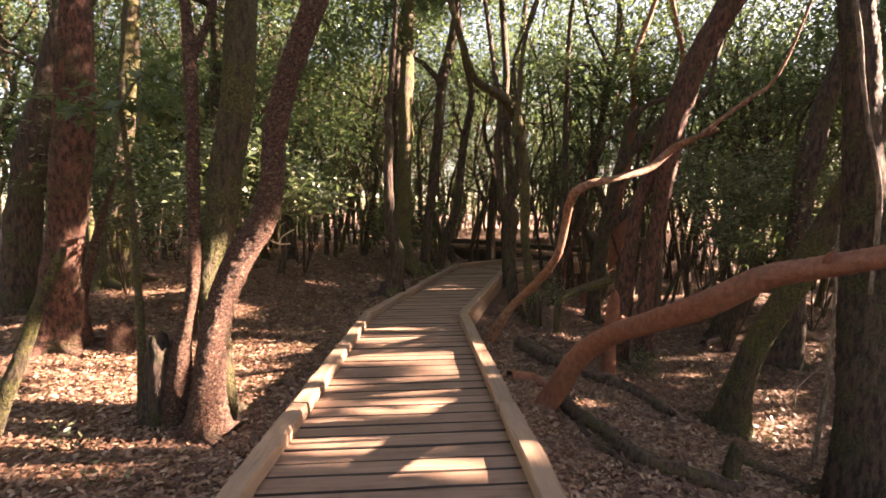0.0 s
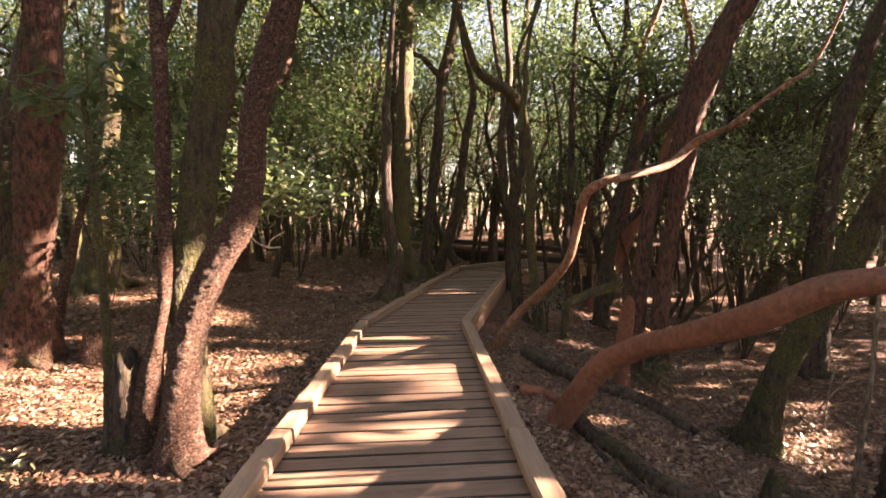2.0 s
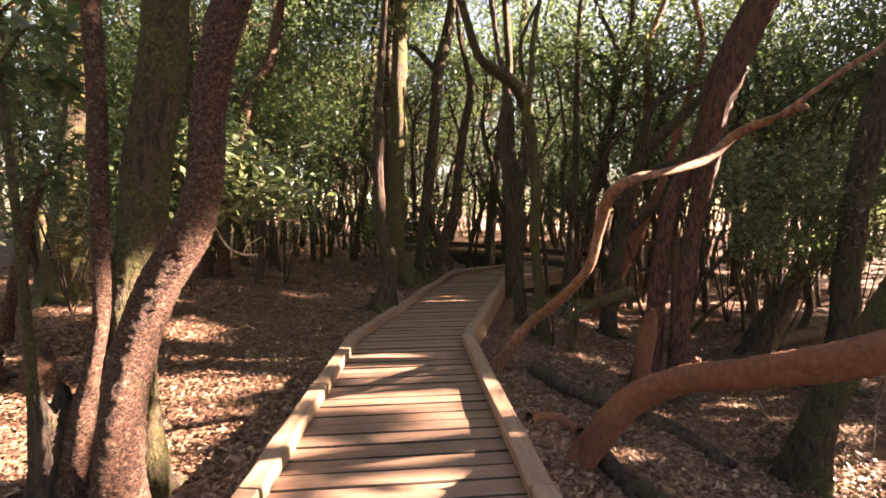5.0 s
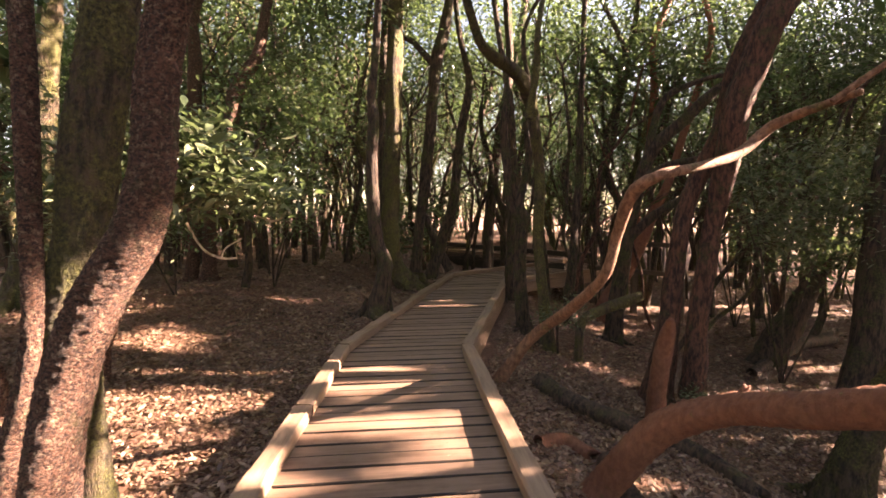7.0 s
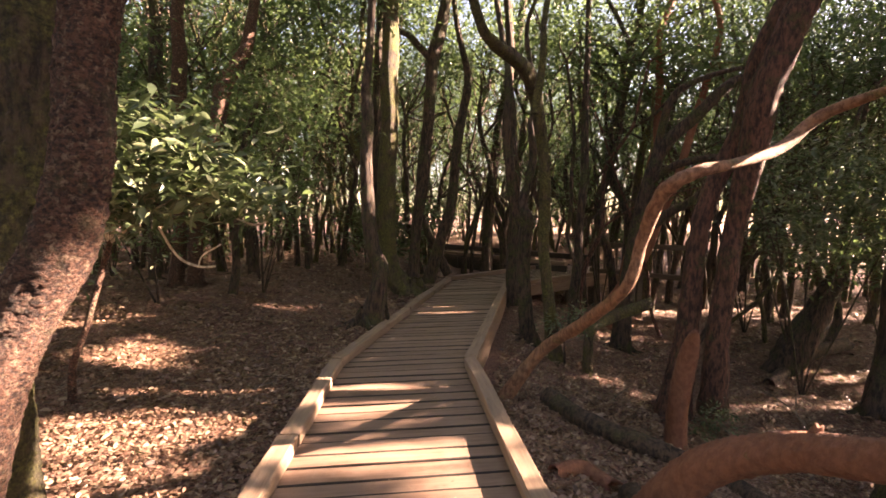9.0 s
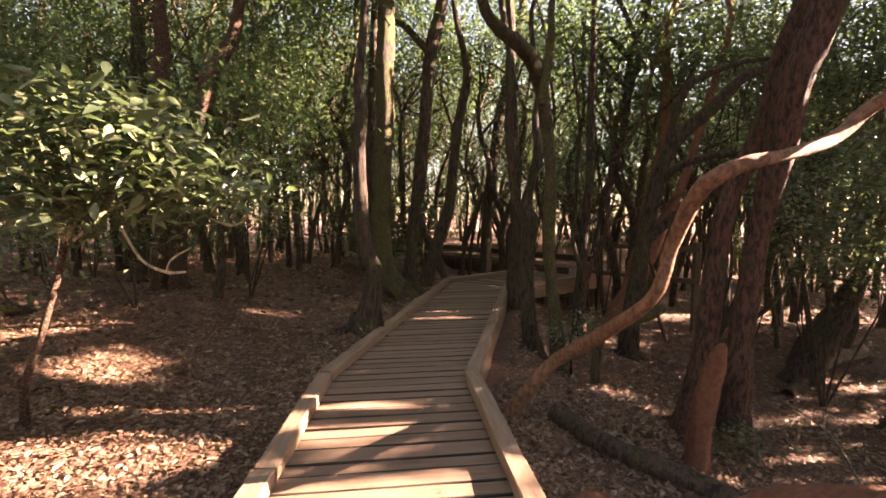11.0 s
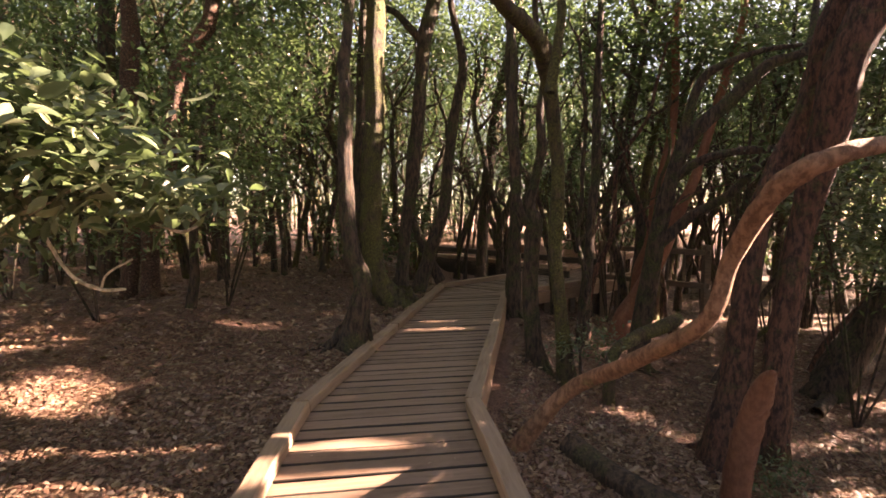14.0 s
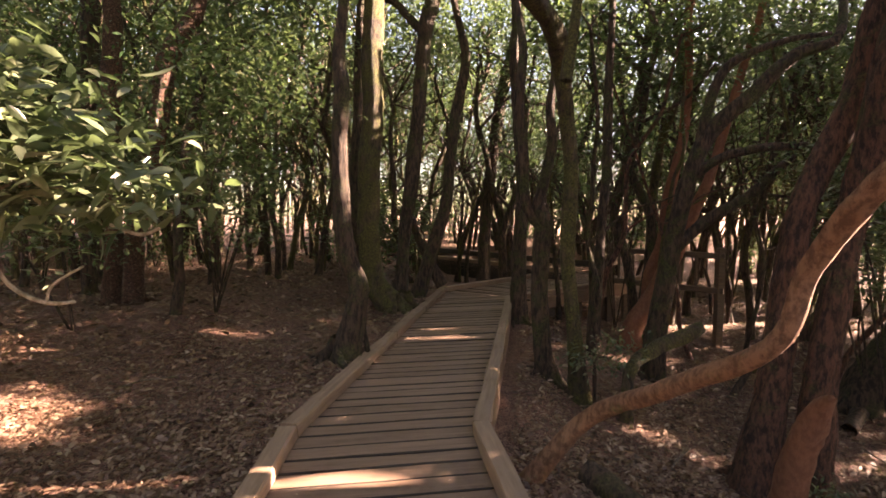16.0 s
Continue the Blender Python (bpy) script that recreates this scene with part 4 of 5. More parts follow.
stems_of('fallen_log', 'mossy log lying against stems', BARK_MOSS, [
    [(1.99, 7.90, 0.01, 0.061), (2.34, 8.10, 0.17, 0.077), (2.84, 8.30, 0.28, 0.087), (3.08, 8.50, 0.30, 0.076)],
], crown=None, flare=0.06, category='log', broken=True)
stems_of('sapling', 'thin grey-brown sapling with bare twigs in the hollow', BARK_VINE, [
    [(3.62, 4.35, -0.65, 0.040), (3.66, 4.35, -0.24, 0.034), (3.69, 4.35, 0.21, 0.029), (3.70, 4.35, 0.66, 0.024), (3.69, 4.35, 1.05, 0.019), (3.69, 4.35, 1.43, 0.014)],
], crown=None, flare=0.1, slim=0.6, category='sapling')


def slanting_stems():
    """Thin crooked laurel stems that slant and cross one another in the hollow."""
    g = np.random.default_rng(77)
    for q in range(10):
        x, y = 2.4 + 0.5 * q + g.uniform(-0.2, 0.2), g.uniform(8.9, 11.2)
        lean, r = g.uniform(0.15, 0.75) * (1 if q % 4 else -0.6), g.uniform(0.035, 0.075)
        rows, px, py, pz = [], x, y, float(ground_z(x, y)) - 0.1
        for k in range(9):
            rows.append((px, py, pz, r * (1 - 0.07 * k)))
            px, py, pz = px + lean * 0.55 + g.normal(0, 0.09), py + g.normal(0, 0.09), pz + 0.62 + g.normal(0, 0.06)
        side = rows[int(g.integers(3, 5))]
        limb = [(side[0], side[1], side[2], r * 0.55)]
        for k in range(4):
            e = limb[-1]
            limb.append((e[0] + g.uniform(0.15, 0.5), e[1] + g.normal(0, 0.1), e[2] + g.uniform(0.05, 0.4), e[3] * 0.8))
        stems_of("laurel_tree", "thin crooked laurel stem slanting in the hollow", (BARK_DARK, BARK_DUSK, BARK_MOSS)[q % 3], [rows, limb], crown=(4.5, 0.55, 90), flare=0.4)


slanting_stems()


# leafy sprays that belong to the near growth
def spray(name, label, at, clumps, spread, count, size, material=None, seed=0, category="shrub", stems=True):
    """An understorey shrub: several thin stems from one foot, each ending in leaf clumps at (x, y, z)."""
    g = np.random.default_rng(900 + seed)
    gz = float(ground_z(*at))
    base = thing(name, label, category, (*at, gz))
    o = np.array((*at, gz))
    for c in (clumps[::2] if stems else []):
        c = np.array(c, float)
        mid = (o + c) / 2 + np.array((*g.normal(0, 0.15, 2), 0.25))
        v, f = tube([(*(o - (0, 0, 0.08)), 0.015), (*mid, 0.011), (*c, 0.005)], 6, 5, 0.05, seed)
        mesh_part("stem", tube_mesh("stem", (v - o, f)), BARK_DARK, base)
    me = leaf_mesh("foliage", clumps, spread, count, size, g, sunny=min(q[2] for q in clumps) > 1.8)
    me.transform(Matrix.Translation(-Vector(o)))
    mesh_part("foliage", me, material or LEAF, base)
    return base


for o in SHRUB.children:
    if o.name.startswith("trunk"):
        o.data.materials[0] = BARK_WARM
SHRUB_TIPS = [(-2.7, 5.8, 2.45), (-2.3, 5.7, 2.3), (-1.95, 5.6, 2.0), (-2.5, 5.7, 1.9), (-2.1, 5.8, 1.75), (-2.8, 5.6, 2.1), (-1.65, 5.7, 1.7), (-1.8, 5.6, 1.85), (-2.35, 5.6, 2.1), (-2.95, 5.7, 1.75), (-2.6, 5.6, 1.6)]
foliage = leaf_mesh("foliage", SHRUB_TIPS, 0.22, 2300, 0.135, np.random.default_rng(901), droop=0.12, flat=0.42, sunny=False, round_leaf=True)
foliage.transform(Matrix.Translation(-Vector(SHRUB.location)))
mesh_part("foliage", foliage, LEAF_SHRUB, SHRUB, "bright green laurel leaves")
for q, tip in enumerate(SHRUB_TIPS):
    root = (-2.81, 5.9, 1.35) if q % 2 else (-2.5, 5.83, 1.68)
    mid = tuple((a + e) / 2 + (0.05 if k == 2 else 0) for k, (a, e) in enumerate(zip(root, tip)))
    v, f = tube([(*root, 0.012), (*mid, 0.009), (*tip, 0.004)], 5, 4, 0.05, q)
    mesh_part("twig", tube_mesh("twig", (v - np.array(SHRUB.location), f)), BARK_PALE, SHRUB)
spray("laurel_sapling", "bright green leafy laurel growth", (-3.0, 10.0), [(-3.0, 9.6, 3.6), (-2.5, 9.5, 3.2), (-2.0, 9.4, 2.9), (-2.7, 9.5, 2.5), (-2.2, 9.5, 2.1), (-3.2, 9.7, 2.0), (-1.9, 9.5, 3.5), (-2.6, 9.7, 1.5)], 0.33, 3000, 0.11, LEAF, 2, "sapling")
spray("laurel_sapling", "dark leafy laurel growth", (-4.2, 9.0), [(-4.4, 8.8, 2.4), (-3.8, 9.0, 2.0), (-4.9, 8.7, 1.9), (-4.2, 9.1, 1.4), (-3.6, 8.9, 2.8)], 0.35, 2200, 0.10, LEAF, 3, "sapling")
spray("laurel_sapling", "pale leafy sprays hanging under taller trees", (-5.2, 7.6), [(-5.3, 7.0, 2.9), (-4.6, 7.1, 2.5), (-4.2, 7.2, 2.0), (-5.6, 7.2, 2.1), (-4.9, 7.3, 1.6), (-4.0, 7.0, 1.3)], 0.36, 2000, 0.11, LEAF_SHRUB, 4, "sapling")
spray("laurel_sapling", "dark leafy laurel growth in the hollow", (5.4, 8.6), [(4.7, 8.5, 2.3), (5.2, 8.3, 1.9), (5.6, 8.0, 1.5), (5.9, 7.9, 2.0), (5.0, 8.6, 1.4), (6.2, 8.1, 1.0), (5.4, 8.4, 0.9)], 0.34, 3000, 0.105, LEAF, 5, "sapling")
spray("laurel_sapling", "leafy laurel growth in the hollow", (7.4, 9.2), [(6.8, 9.0, 2.4), (7.3, 9.0, 1.9), (7.9, 9.2, 1.4), (7.1, 9.3, 1.2), (6.6, 9.1, 0.8)], 0.38, 2600, 0.11, LEAF, 6, "sapling")
spray("laurel_sapling", "grey-green leafy sprays hanging in the hollow", (4.9, 7.9), [(3.9, 7.6, 1.9), (4.3, 7.4, 1.55), (4.7, 7.3, 2.1), (4.5, 7.5, 1.2), (5.1, 7.3, 1.7), (5.3, 7.5, 2.4), (4.1, 7.7, 2.4), (5.5, 7.3, 1.3), (5.8, 7.4, 1.9)], 0.24, 2200, 0.10, LEAF_SHRUB, 31, "sapling")
spray("laurel_sapling", "dark green laurel growth beyond the bank", (-3.6, 11.6), [(-4.2, 11.2, 3.0), (-3.4, 11.3, 3.6), (-2.9, 11.4, 2.4), (-3.8, 11.3, 2.2), (-4.6, 11.4, 3.8), (-2.6, 11.5, 4.4), (-3.6, 11.6, 4.8), (-5.0, 11.5, 2.6)], 0.42, 4200, 0.12, LEAF, 32, "sapling")
spray("laurel_sapling", "dark green laurel growth beyond the bank", (-7.0, 12.2), [(-6.4, 12.0, 2.6), (-7.4, 12.1, 3.4), (-6.0, 12.2, 4.2), (-7.9, 12.0, 2.2), (-8.4, 12.3, 4.2), (-6.8, 12.4, 5.2), (-7.4, 12.2, 1.6)], 0.46, 4200, 0.12, LEAF, 33, "sapling")
spray("laurel_shrub", "small bright shrub at the foot of stems", (1.75, 8.2), [(1.6, 8.1, 0.1), (1.9, 8.0, 0.25), (2.0, 8.3, 0.0)], 0.14, 350, 0.07, LEAF_SHRUB, 7)
spray("laurel_sapling", "leafy sprays under the canopy", (3.0, 11.5), [(2.6, 11.0, 2.6), (3.1, 11.2, 3.2), (3.5, 11.0, 2.9), (2.9, 11.4, 2.0), (3.4, 11.3, 3.8)], 0.35, 900, 0.10, LEAF, 8, "sapling")
spray("laurel_sapling", "tall leafy laurel sprays against the light", (3.9, 12.6), [(3.4, 12.2, 4.6), (3.9, 12.4, 5.4), (4.5, 12.0, 4.0), (4.3, 12.3, 6.2), (3.2, 12.5, 6.0), (4.9, 12.2, 5.2), (2.7, 12.3, 5.2)], 0.5, 3000, 0.125, LEAF, 9, "sapling")
spray("laurel_sapling", "tall leafy laurel sprays against the light", (6.4, 11.2), [(5.6, 10.8, 4.2), (6.4, 11.0, 5.0), (7.1, 10.6, 3.6), (6.8, 11.0, 5.8), (5.3, 11.0, 5.6), (7.6, 10.9, 4.8), (4.6, 10.8, 4.9)], 0.55, 3400, 0.125, LEAF, 10, "sapling")
spray("laurel_sapling", "tall leafy laurel sprays in the hollow", (8.6, 10.4), [(8.2, 10.2, 3.4), (9.0, 10.1, 4.2), (9.6, 10.4, 3.0), (8.7, 10.5, 5.0), (7.9, 10.2, 5.6), (9.9, 10.3, 5.2)], 0.55, 3800, 0.125, LEAF, 11, "sapling")
spray("laurel_sapling", "tall leafy laurel sprays over the far walk", (0.2, 15.4), [(-0.4, 15.0, 5.6), (0.4, 15.2, 6.6), (1.1, 15.0, 6.0), (0.2, 15.4, 7.6), (-1.0, 15.3, 6.9), (1.9, 15.4, 7.2), (2.4, 15.2, 6.2)], 0.55, 4200, 0.14, LEAF, 12, "sapling")
spray("laurel_sapling", "leafy growth hanging over the bank", (-6.6, 10.6), [(-6.0, 10.2, 3.6), (-6.8, 10.3, 4.4), (-7.4, 10.0, 3.4), (-5.4, 10.4, 4.9), (-6.4, 10.6, 2.6), (-7.9, 10.2, 2.4)], 0.5, 3400, 0.125, LEAF, 13, "sapling")
spray("laurel_sapling", "tall leafy laurel sprays against the light", (10.6, 12.8), [(10.0, 12.4, 4.4), (10.8, 12.6, 5.6), (11.6, 12.3, 4.2), (9.4, 12.5, 6.0), (11.2, 12.8, 7.0), (10.2, 12.6, 7.4), (12.3, 12.6, 6.0)], 0.7, 5000, 0.15, LEAF, 21, "sapling")
spray("laurel_sapling", "tall leafy laurel sprays against the light", (7.4, 14.2), [(6.8, 13.8, 5.6), (7.6, 14.0, 6.8), (8.4, 13.7, 5.2), (6.2, 14.0, 7.4), (8.0, 14.2, 8.2), (5.4, 14.0, 6.4), (9.0, 14.0, 7.2)], 0.7, 5000, 0.15, LEAF, 22, "sapling")
spray("laurel_sapling", "tall leafy laurel sprays over the far walk", (3.2, 17.2), [(2.6, 17.0, 7.2), (3.4, 17.2, 8.4), (4.2, 17.0, 6.6), (1.6, 17.2, 8.6), (5.0, 17.2, 8.0), (3.0, 17.4, 9.4), (4.6, 17.3, 9.2)], 0.75, 5000, 0.16, LEAF, 23, "sapling")
spray("ivy_tuft", "small green ivy tuft at the foot of a tree", (2.75, 6.5), [(2.7, 6.45, -0.62), (2.85, 6.5, -0.45), (2.95, 6.55, -0.65)], 0.10, 260, 0.06, LEAF_SHRUB, 14, "plant", False)
spray("seedling", "tiny green seedling in dead leaves", (-2.15, 2.75), [(-2.15, 2.75, -0.05), (-2.05, 2.8, -0.08)], 0.05, 24, 0.06, LEAF_SHRUB, 15, "seedling", False)
spray("seedling", "tiny green seedling in dead leaves", (-2.75, 3.15), [(-2.75, 3.15, 0.0), (-2.65, 3.2, -0.04)], 0.06, 26, 0.06, LEAF_SHRUB, 16, "seedling", False)
stems_of("tree_stump", "small mossy stub standing in leaves", BARK_MOSS, [[(2.37, 3.71, -0.75, 0.062), (2.39, 3.70, -0.55, 0.055), (2.44, 3.72, -0.40, 0.05)]], flare=0.3, category="stump", broken=True)
for q, (tx, ty, dx, dy) in enumerate(((4.1, 5.3, 0.5, 0.5), (4.5, 5.9, 0.6, -0.3), (3.7, 6.1, -0.3, 0.7), (-1.9, 6.3, 0.3, 0.2), (-2.9, 7.6, 0.5, 0.1), (1.9, 7.0, 0.4, 0.3), (-3.8, 5.9, 0.4, -0.2))):
    tz = float(ground_z(tx, ty))
    lift = 0.55 if q < 3 else 0.06
    twig = thing("dead_twig", "thin grey-brown dead twig above the leaf litter", "twig", (tx, ty, tz))
    v, f = tube([(0, 0, -0.03, 0.012), (dx * 0.4, dy * 0.4, lift * 0.7, 0.009), (dx, dy, lift, 0.005)], 6, 5, 0.08, q)
    mesh_part("stem", tube_mesh("stem", (v, f)), BARK_VINE, twig)
    v, f = tube([(dx * 0.4, dy * 0.4, lift * 0.7, 0.007), (dx * 0.5 + 0.12, dy * 0.6, lift + 0.12, 0.003)], 5, 4, 0.08, q)
    mesh_part("fork", tube_mesh("fork", (v, f)), BARK_VINE, twig)


FAR_STEMS, FAR_TIPS = [], {}


def wild_tree(x, y, g, height, leafy, leaves, size, girth=1.0, apart=True):
    """A forest laurel: one or two winding stems, forking limbs, an airy crown of leaf clumps."""
    gz = float(ground_z(x, y))
    base = thing("laurel_tree", "slender dark laurel tree in the wood", "tree", (x, y, gz), "laurel trees of the wood") if apart else None
    tips, limbs = [], []
    o3 = np.array((x, y, gz))
    for s in range(1 if g.random() < 0.45 else 2):
        r = girth * g.uniform(0.06, 0.14) * (0.8 if s else 1)
        lean = g.normal(0, 0.10, 2)
        wob = g.uniform(0, 6.28, 4)
        rows = []
        for h in np.linspace(0, 1, 11):
            z = h * height * 0.82
            w = (0.26 * math.sin(1.1 * z + wob[0]) + 0.09 * math.sin(2.7 * z + wob[3])) * min(1, h * 3)
            rows.append((lean[0] * z + w + 0.12 * s, lean[1] * z + 0.24 * math.sin(0.9 * z + wob[1]) * min(1, h * 3), z - (0.15 if h == 0 else 0), r * (1 - 0.62 * h)))
        limbs_here = [tube(rows, 8, 4, 0.08, int(wob[2] * 100), 0.5)]
        skin = BARK_DARK if g.random() < 0.6 else BARK_MOSS
        if apart:
            mesh_part("trunk", tube_mesh("trunk", *limbs_here), skin, base)
        else:
            FAR_STEMS.append((limbs_here[0][0] + o3, limbs_here[0][1]))
        for q in range(g.integers(7, 11)):
            h = g.uniform(0.22, 1.0) ** 0.8
            o = np.array(rows[int(h * 10)][:3])
            a, reach = g.uniform(0, 6.28), g.uniform(0.6, 1.9)
            tip = o + np.array((math.cos(a) * reach, math.sin(a) * reach, g.uniform(0.4, 1.8)))
            mid = (o + tip) / 2 + g.normal(0, 0.2, 3)
            limbs.append(tube([(*o, r * (1 - 0.6 * h) * 0.6), (*mid, r * 0.3), (*tip, 0.008)], 5, 4, 0.08, q))
            if tip[2] > leafy:
                tips += [tip, tip + g.normal(0, 0.35, 3), (mid + tip) / 2 + g.normal(0, 0.2, 3)]
        tips.append(np.array(rows[-1][:3]) + (0, 0, 0.4))
    for limb in limbs:
        if in_gap(limb[0] + np.array((x, y, gz))).mean() > 0.12:      # no bough where the sun comes through
            continue
        if apart:
            mesh_part("limb", tube_mesh("limb", limb), BARK_DARK, base)
        else:
            FAR_STEMS.append((limb[0] + o3, limb[1]))
    c = np.array(tips) + (x, y, gz)
    if not apart:
        FAR_TIPS.setdefault(size, []).append((c, leaves))
        return
    me = leaf_mesh("crown", c, 0.46, leaves, size, g)
    if len(me.vertices):
        me.transform(Matrix.Translation((-x, -y, -gz)))
        mesh_part("crown", me, LEAF, base)


def plant_wood():
    g = np.random.default_rng(21)
    taken = []

    def clear(x, y):
        if math.hypot(x, y - 4) < 5.2 and y < 11:                    # the clearing that the walk crosses
            return False
        if -1.9 < x - 0.24 * min(max(y - 6.65, 0), 6.5) < 1.3 and y < 14:
            return False
        if -7.5 < x < 6.0 and 0 < y < 11.6:
            return False
        for (ax, ay), (bx, by) in (((0.5, 13), (5.5, 15)), ((4.2, 14.6), (-9, 32))):
            px, py = bx - ax, by - ay
            u = min(1, max(0, ((x - ax) * px + (y - ay) * py) / (px * px + py * py)))
            if math.hypot(x - ax - u * px, y - ay - u * py) < 1.15:
                return False
        return all((x - p) ** 2 + (y - q) ** 2 > 0.85 for p, q in taken)

    tries = 0
    while len(taken) < 265 and tries < 12000:
        tries += 1
        x, y = g.uniform(-22, 26), g.uniform(-9, 38)
        ahead = y > 9 and abs(x) < 0.95 * y + 2
        if not ahead and g.random() < 0.45:
            continue
        if clear(x, y):
            taken.append((x, y))
    thin = []
    while len(thin) < 105:                                            # slim bare stems between the larger trees
        y = g.uniform(11.8, 24)
        x = g.uniform(-0.75 * y, 0.8 * y)
        if clear(x, y) and all((x - p) ** 2 + (y - q) ** 2 > 0.5 for p, q in thin):
            thin.append((x, y))
    for x, y in thin:
        wild_tree(x, y, g, g.uniform(6.5, 10.5), 3.2, 650, 0.14, 0.62)
    for x, y in taken:
        ahead = y > 9 and abs(x) < 0.95 * y + 3
        far = y > 20
        if ahead:
            wild_tree(x, y, g, g.uniform(8.0, 13.0), 2.2 if far else 4.1 if x > -1.5 else 2.6, 1900 if far else 2900 if x > -1.5 else 3900, 0.20 if far else 0.15, apart=y < 24)
        else:
            # trees out of view, added for shade; sunward ones taller and denser to block sun
            wild_tree(x, y, g, g.uniform(11.0, 15.0) if x > 3 else g.uniform(8.0, 12.0), 3.0, 3000 if x > 3 else 900, 0.33, apart=False)
    tagged(mesh_part("outer_stems", tube_mesh("outer_stems", *FAR_STEMS), BARK_DARK, None, "dark winding stems of the deeper wood"), category="woods", kind="stuff")
    for size, rows in FAR_TIPS.items():
        for right in (True, False):
            side = [r for r in rows if (r[0][:, 0].mean() > 3) == right]
            if side:
                crown = leaf_mesh("outer_crowns", np.vstack([r[0] for r in side]), 0.46, sum(r[1] for r in side), size, g)
                tagged(mesh_part("outer_crowns", crown, LEAF, None, "dark green laurel canopy of the deeper wood, partly unseen and added for shade"), category="woods", kind="stuff")



plant_wood()


def far_woods():
    """The wood beyond: leaf masses and stems round the whole place, too far to tell apart."""
    g = np.random.default_rng(55)
    a = g.uniform(0, 6.283, 1500)
    d = g.uniform(40, 58, 1500)
    thinned = (a > 0.75) & (a < 2.1) & (g.random(1500) < 0.5)
    a, d = a[~thinned], d[~thinned]
    c = np.stack([2 + d * np.cos(a), 8 + d * np.sin(a), g.uniform(0, 1, len(a)) ** 1.1 * 22 - 0.3], 1)
    tagged(mesh_part("far_woods", leaf_mesh("far_woods", c, 1.2, 46000, 0.72, g, sunny=False), LEAF, None, "dense dark green woodland in the distance"), category="woods", kind="stuff")
    stems = []
    for q in range(260):
        t, d = g.uniform(0, 6.283), g.uniform(38, 52)
        x, y = 2 + d * math.cos(t), 8 + d * math.sin(t)
        z = float(ground_z(x, y))
        l = g.normal(0, 0.6, 2)
        stems.append(tube([(x, y, z - 0.3, 0.16), (x + l[0] * 0.5, y + l[1] * 0.5, z + 3, 0.12), (x + l[0], y + l[1], z + 8, 0.08)], 5, 2, 0.08, q))
    tagged(mesh_part("far_stems", tube_mesh("far_stems", *stems), BARK_DARK, None, "dark stems of the distant woodland"), category="woods", kind="stuff")


far_woods()


def undergrowth():
    g = np.random.default_rng(66)
    n = 0
    while n < 40:
        y = g.uniform(13, 34)
        x = g.uniform(-0.9 * y, 0.95 * y)
        u = ((x - 4.2) * -13.2 + (y - 14.6) * 17.4) / 477.0
        if math.hypot(x - 4.2 + 13.2 * u, y - 14.6 - 17.4 * u) < 1.6 or (x > 0 and y < 16.5 and x < 6):
            continue
        n += 1
        z = float(ground_z(x, y))
        cl = [(x + g.normal(0, 0.6), y + g.normal(0, 0.6), z + g.uniform(0.4, 2.6)) for q in range(4)]
        spray("laurel_shrub", "dark leafy laurel undergrowth among trunks", (x, y), cl, 0.38, 1000, 0.17, LEAF, 100 + n)


undergrowth()

# ---- far fence by the bend ----
fence = thing("fence", "weathered wooden rail fence beside the far walk", "fence", (4.7, 12.4, -0.85))
for q, (fx, fy) in enumerate(((4.0, 13.2), (4.7, 12.4), (5.4, 11.6))):
    bm = bmesh.new()
    prism(bm, [(fx - 4.75, fy - 12.46), (fx - 4.63, fy - 12.46), (fx - 4.63, fy - 12.34), (fx - 4.75, fy - 12.34)], -0.1, 1.85)
    part("post", bm, OLD_TIMBER, fence)
for q in range(6):
    u = (q + 0.7) / 7
    fx, fy = -0.7 + 1.4 * u, 0.8 - 1.6 * u
    bm = bmesh.new()
    prism(bm, [(fx - 0.02, fy - 0.02), (fx + 0.02, fy - 0.02), (fx + 0.02, fy + 0.02), (fx - 0.02, fy + 0.02)], 1.05, 1.66)
    part("baluster", bm, OLD_TIMBER, fence)
for z in (1.0, 1.65):
    ob = beam("rail", (-0.8, 0.9), (0.75, -0.87), 0.05, z, z + 0.11, OLD_TIMBER, fence, seed=int(z * 10))

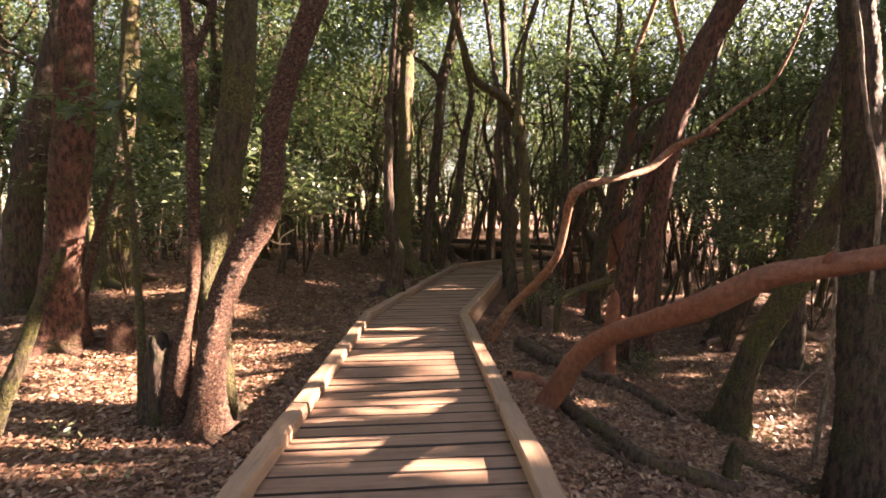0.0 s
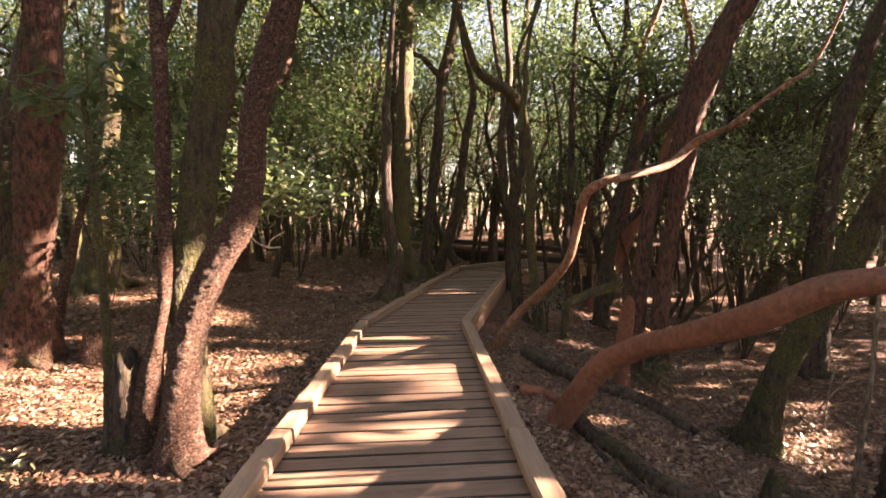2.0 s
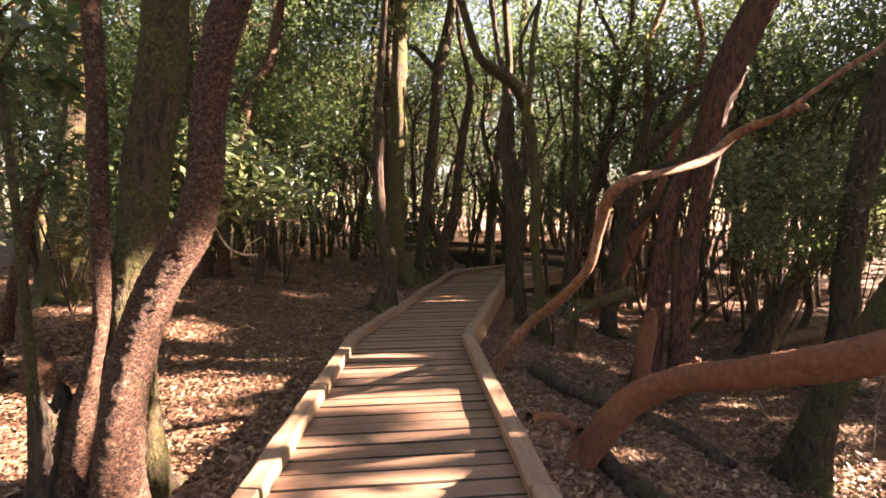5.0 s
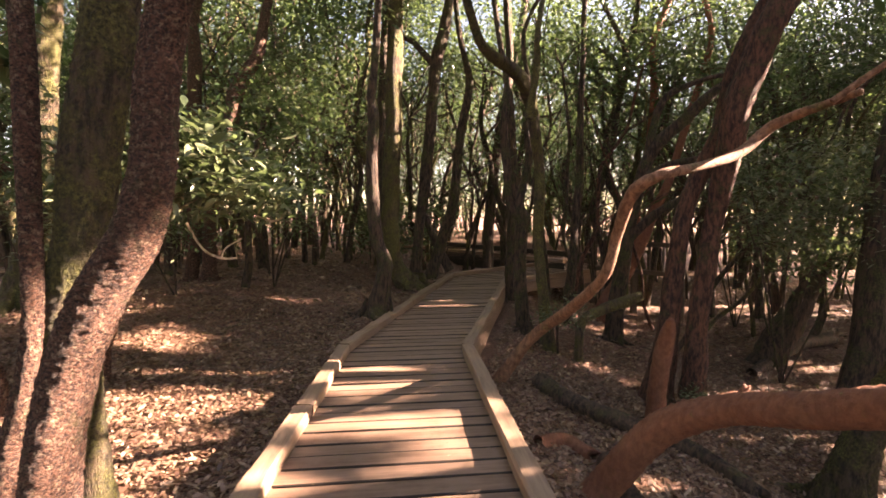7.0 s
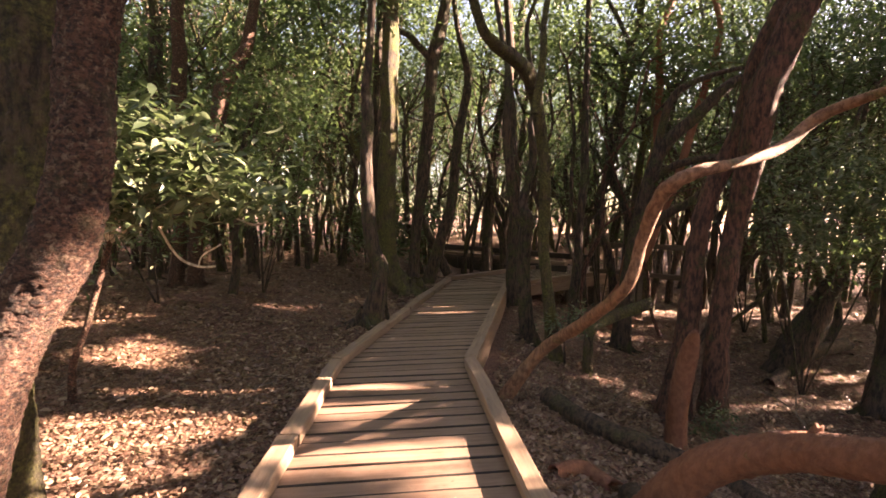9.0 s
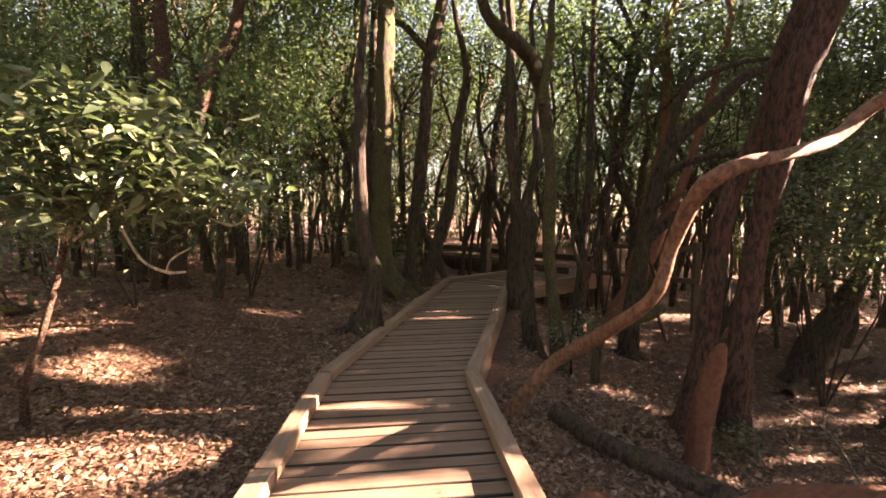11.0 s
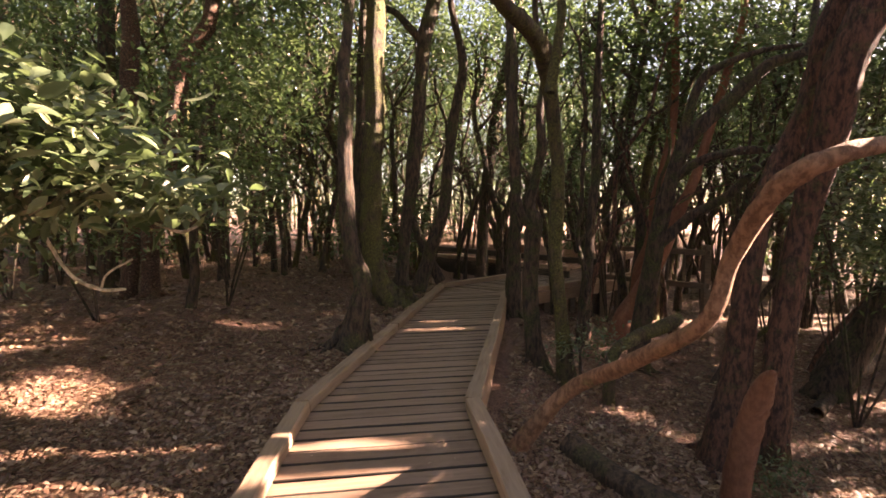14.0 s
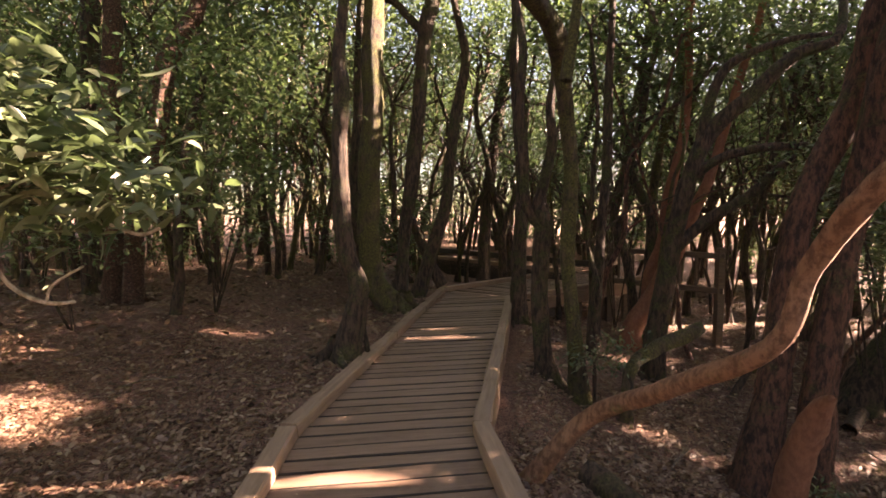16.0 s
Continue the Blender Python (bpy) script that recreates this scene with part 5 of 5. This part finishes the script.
# ---- loose dead leaves on the floor ----
def litter(name, label, count, box, size, seed, lift=0.006, deck=False):
    g = np.random.default_rng(seed)
    x, y = g.uniform(box[0], box[2], count), g.uniform(box[1], box[3], count)
    xr = x - 0.24 * np.clip(y - 6.65, 0, 6.3)
    keep = (xr < -1.2) | (xr > 0.52)
    if deck:
        keep = ~keep
    x, y = x[keep], y[keep]
    z = (ground_z(x, y) + lift) if not deck else np.full(len(x), 0.006)
    p = np.stack([x, y, z + g.uniform(0, 0.012, len(x)) * (not deck)], 1)
    n = len(p)
    yaw, tilt = g.uniform(0, 6.283, n), g.normal(0.04, 0.21 if not deck else 0.05, n)
    d = np.stack([np.cos(yaw) * np.cos(tilt), np.sin(yaw) * np.cos(tilt), np.sin(tilt)], 1)
    w = np.cross(d, np.array((0, 0, 1.0)) + g.normal(0, 0.2 if not deck else 0.05, (n, 3)))
    w /= np.linalg.norm(w, axis=1)[:, None]
    up = np.cross(w, d)
    s = (size * g.uniform(0.5, 1.3, n))[:, None]
    curl = g.uniform(0.02, 0.16, n)[:, None]
    twist = g.normal(0, 0.06, n)[:, None] * (not deck)
    rim = [p]
    for u, h in ((0.3, 0.17), (0.68, 0.15)):
        rim.append(p + d * s * u + w * s * h + up * s * (curl + twist))
    rim.append(p + d * s + up * s * curl * 0.3)
    for u, h in ((0.68, 0.15), (0.3, 0.17)):
        rim.append(p + d * s * u - w * s * h + up * s * (curl - twist))
    v = np.stack(rim, 1).reshape(-1, 3)
    k = np.arange(n)[:, None] * 6
    f = np.concatenate([k + np.array(q) for q in ((0, 1, 5), (1, 2, 4), (1, 4, 5), (2, 3, 4))], 1).reshape(-1, 3)
    me = bpy.data.meshes.new(name)
    me.vertices.add(len(v))
    me.vertices.foreach_set("co", v.astype(np.float32).ravel())
    me.loops.add(f.size)
    me.loops.foreach_set("vertex_index", f.astype(np.int32).ravel())
    me.polygons.add(len(f))
    me.polygons.foreach_set("loop_start", np.arange(0, f.size, 3, dtype=np.int32))
    me.update(calc_edges=True)
    tagged(mesh_part(name, me, LITTER, None, label), category="dead leaves", kind="stuff")


litter("leaf_litter", "brown dead laurel leaves strewn thickly over the ground", 72000, (-7, 1.0, 7, 9.0), 0.068, 31)
litter("leaf_litter_near", "brown dead leaves lying loosely beside the boardwalk", 60000, (-4.6, 1.8, 4.4, 7.2), 0.050, 34, lift=0.012)
litter("leaf_litter_far", "brown dead laurel leaves over the farther ground", 40000, (-11, 9.0, 12, 20.0), 0.10, 32)
litter("deck_leaves", "a few dead leaves and crumbs on the deck", 130, (-1.0, 1.0, 1.5, 12.0), 0.03, 33, deck=True)

# knots and a snapped side shoot on the low red branch
low_branch = bpy.data.objects["low_red_branch"]
for q, (kx, ky, kz, dx, dy, dz, kr) in enumerate(((1.66, 2.84, 1.01, 0.0, -0.12, 0.02, 0.045), (1.45, 3.75, 0.57, 0.01, -0.03, 0.14, 0.03), (1.96, 2.38, 1.27, -0.02, -0.07, 0.08, 0.03))):
    o = np.array(low_branch.location)
    v, f = tube([(kx, ky, kz, kr), (kx + dx * 0.6, ky + dy * 0.6, kz + dz * 0.6, kr * 0.9), (kx + dx, ky + dy, kz + dz, kr * 0.5)], 9, 4, 0.1, q, 0.0, True)
    mesh_part("knot", tube_mesh("knot", (v - o, f)), BARK_RED, low_branch)
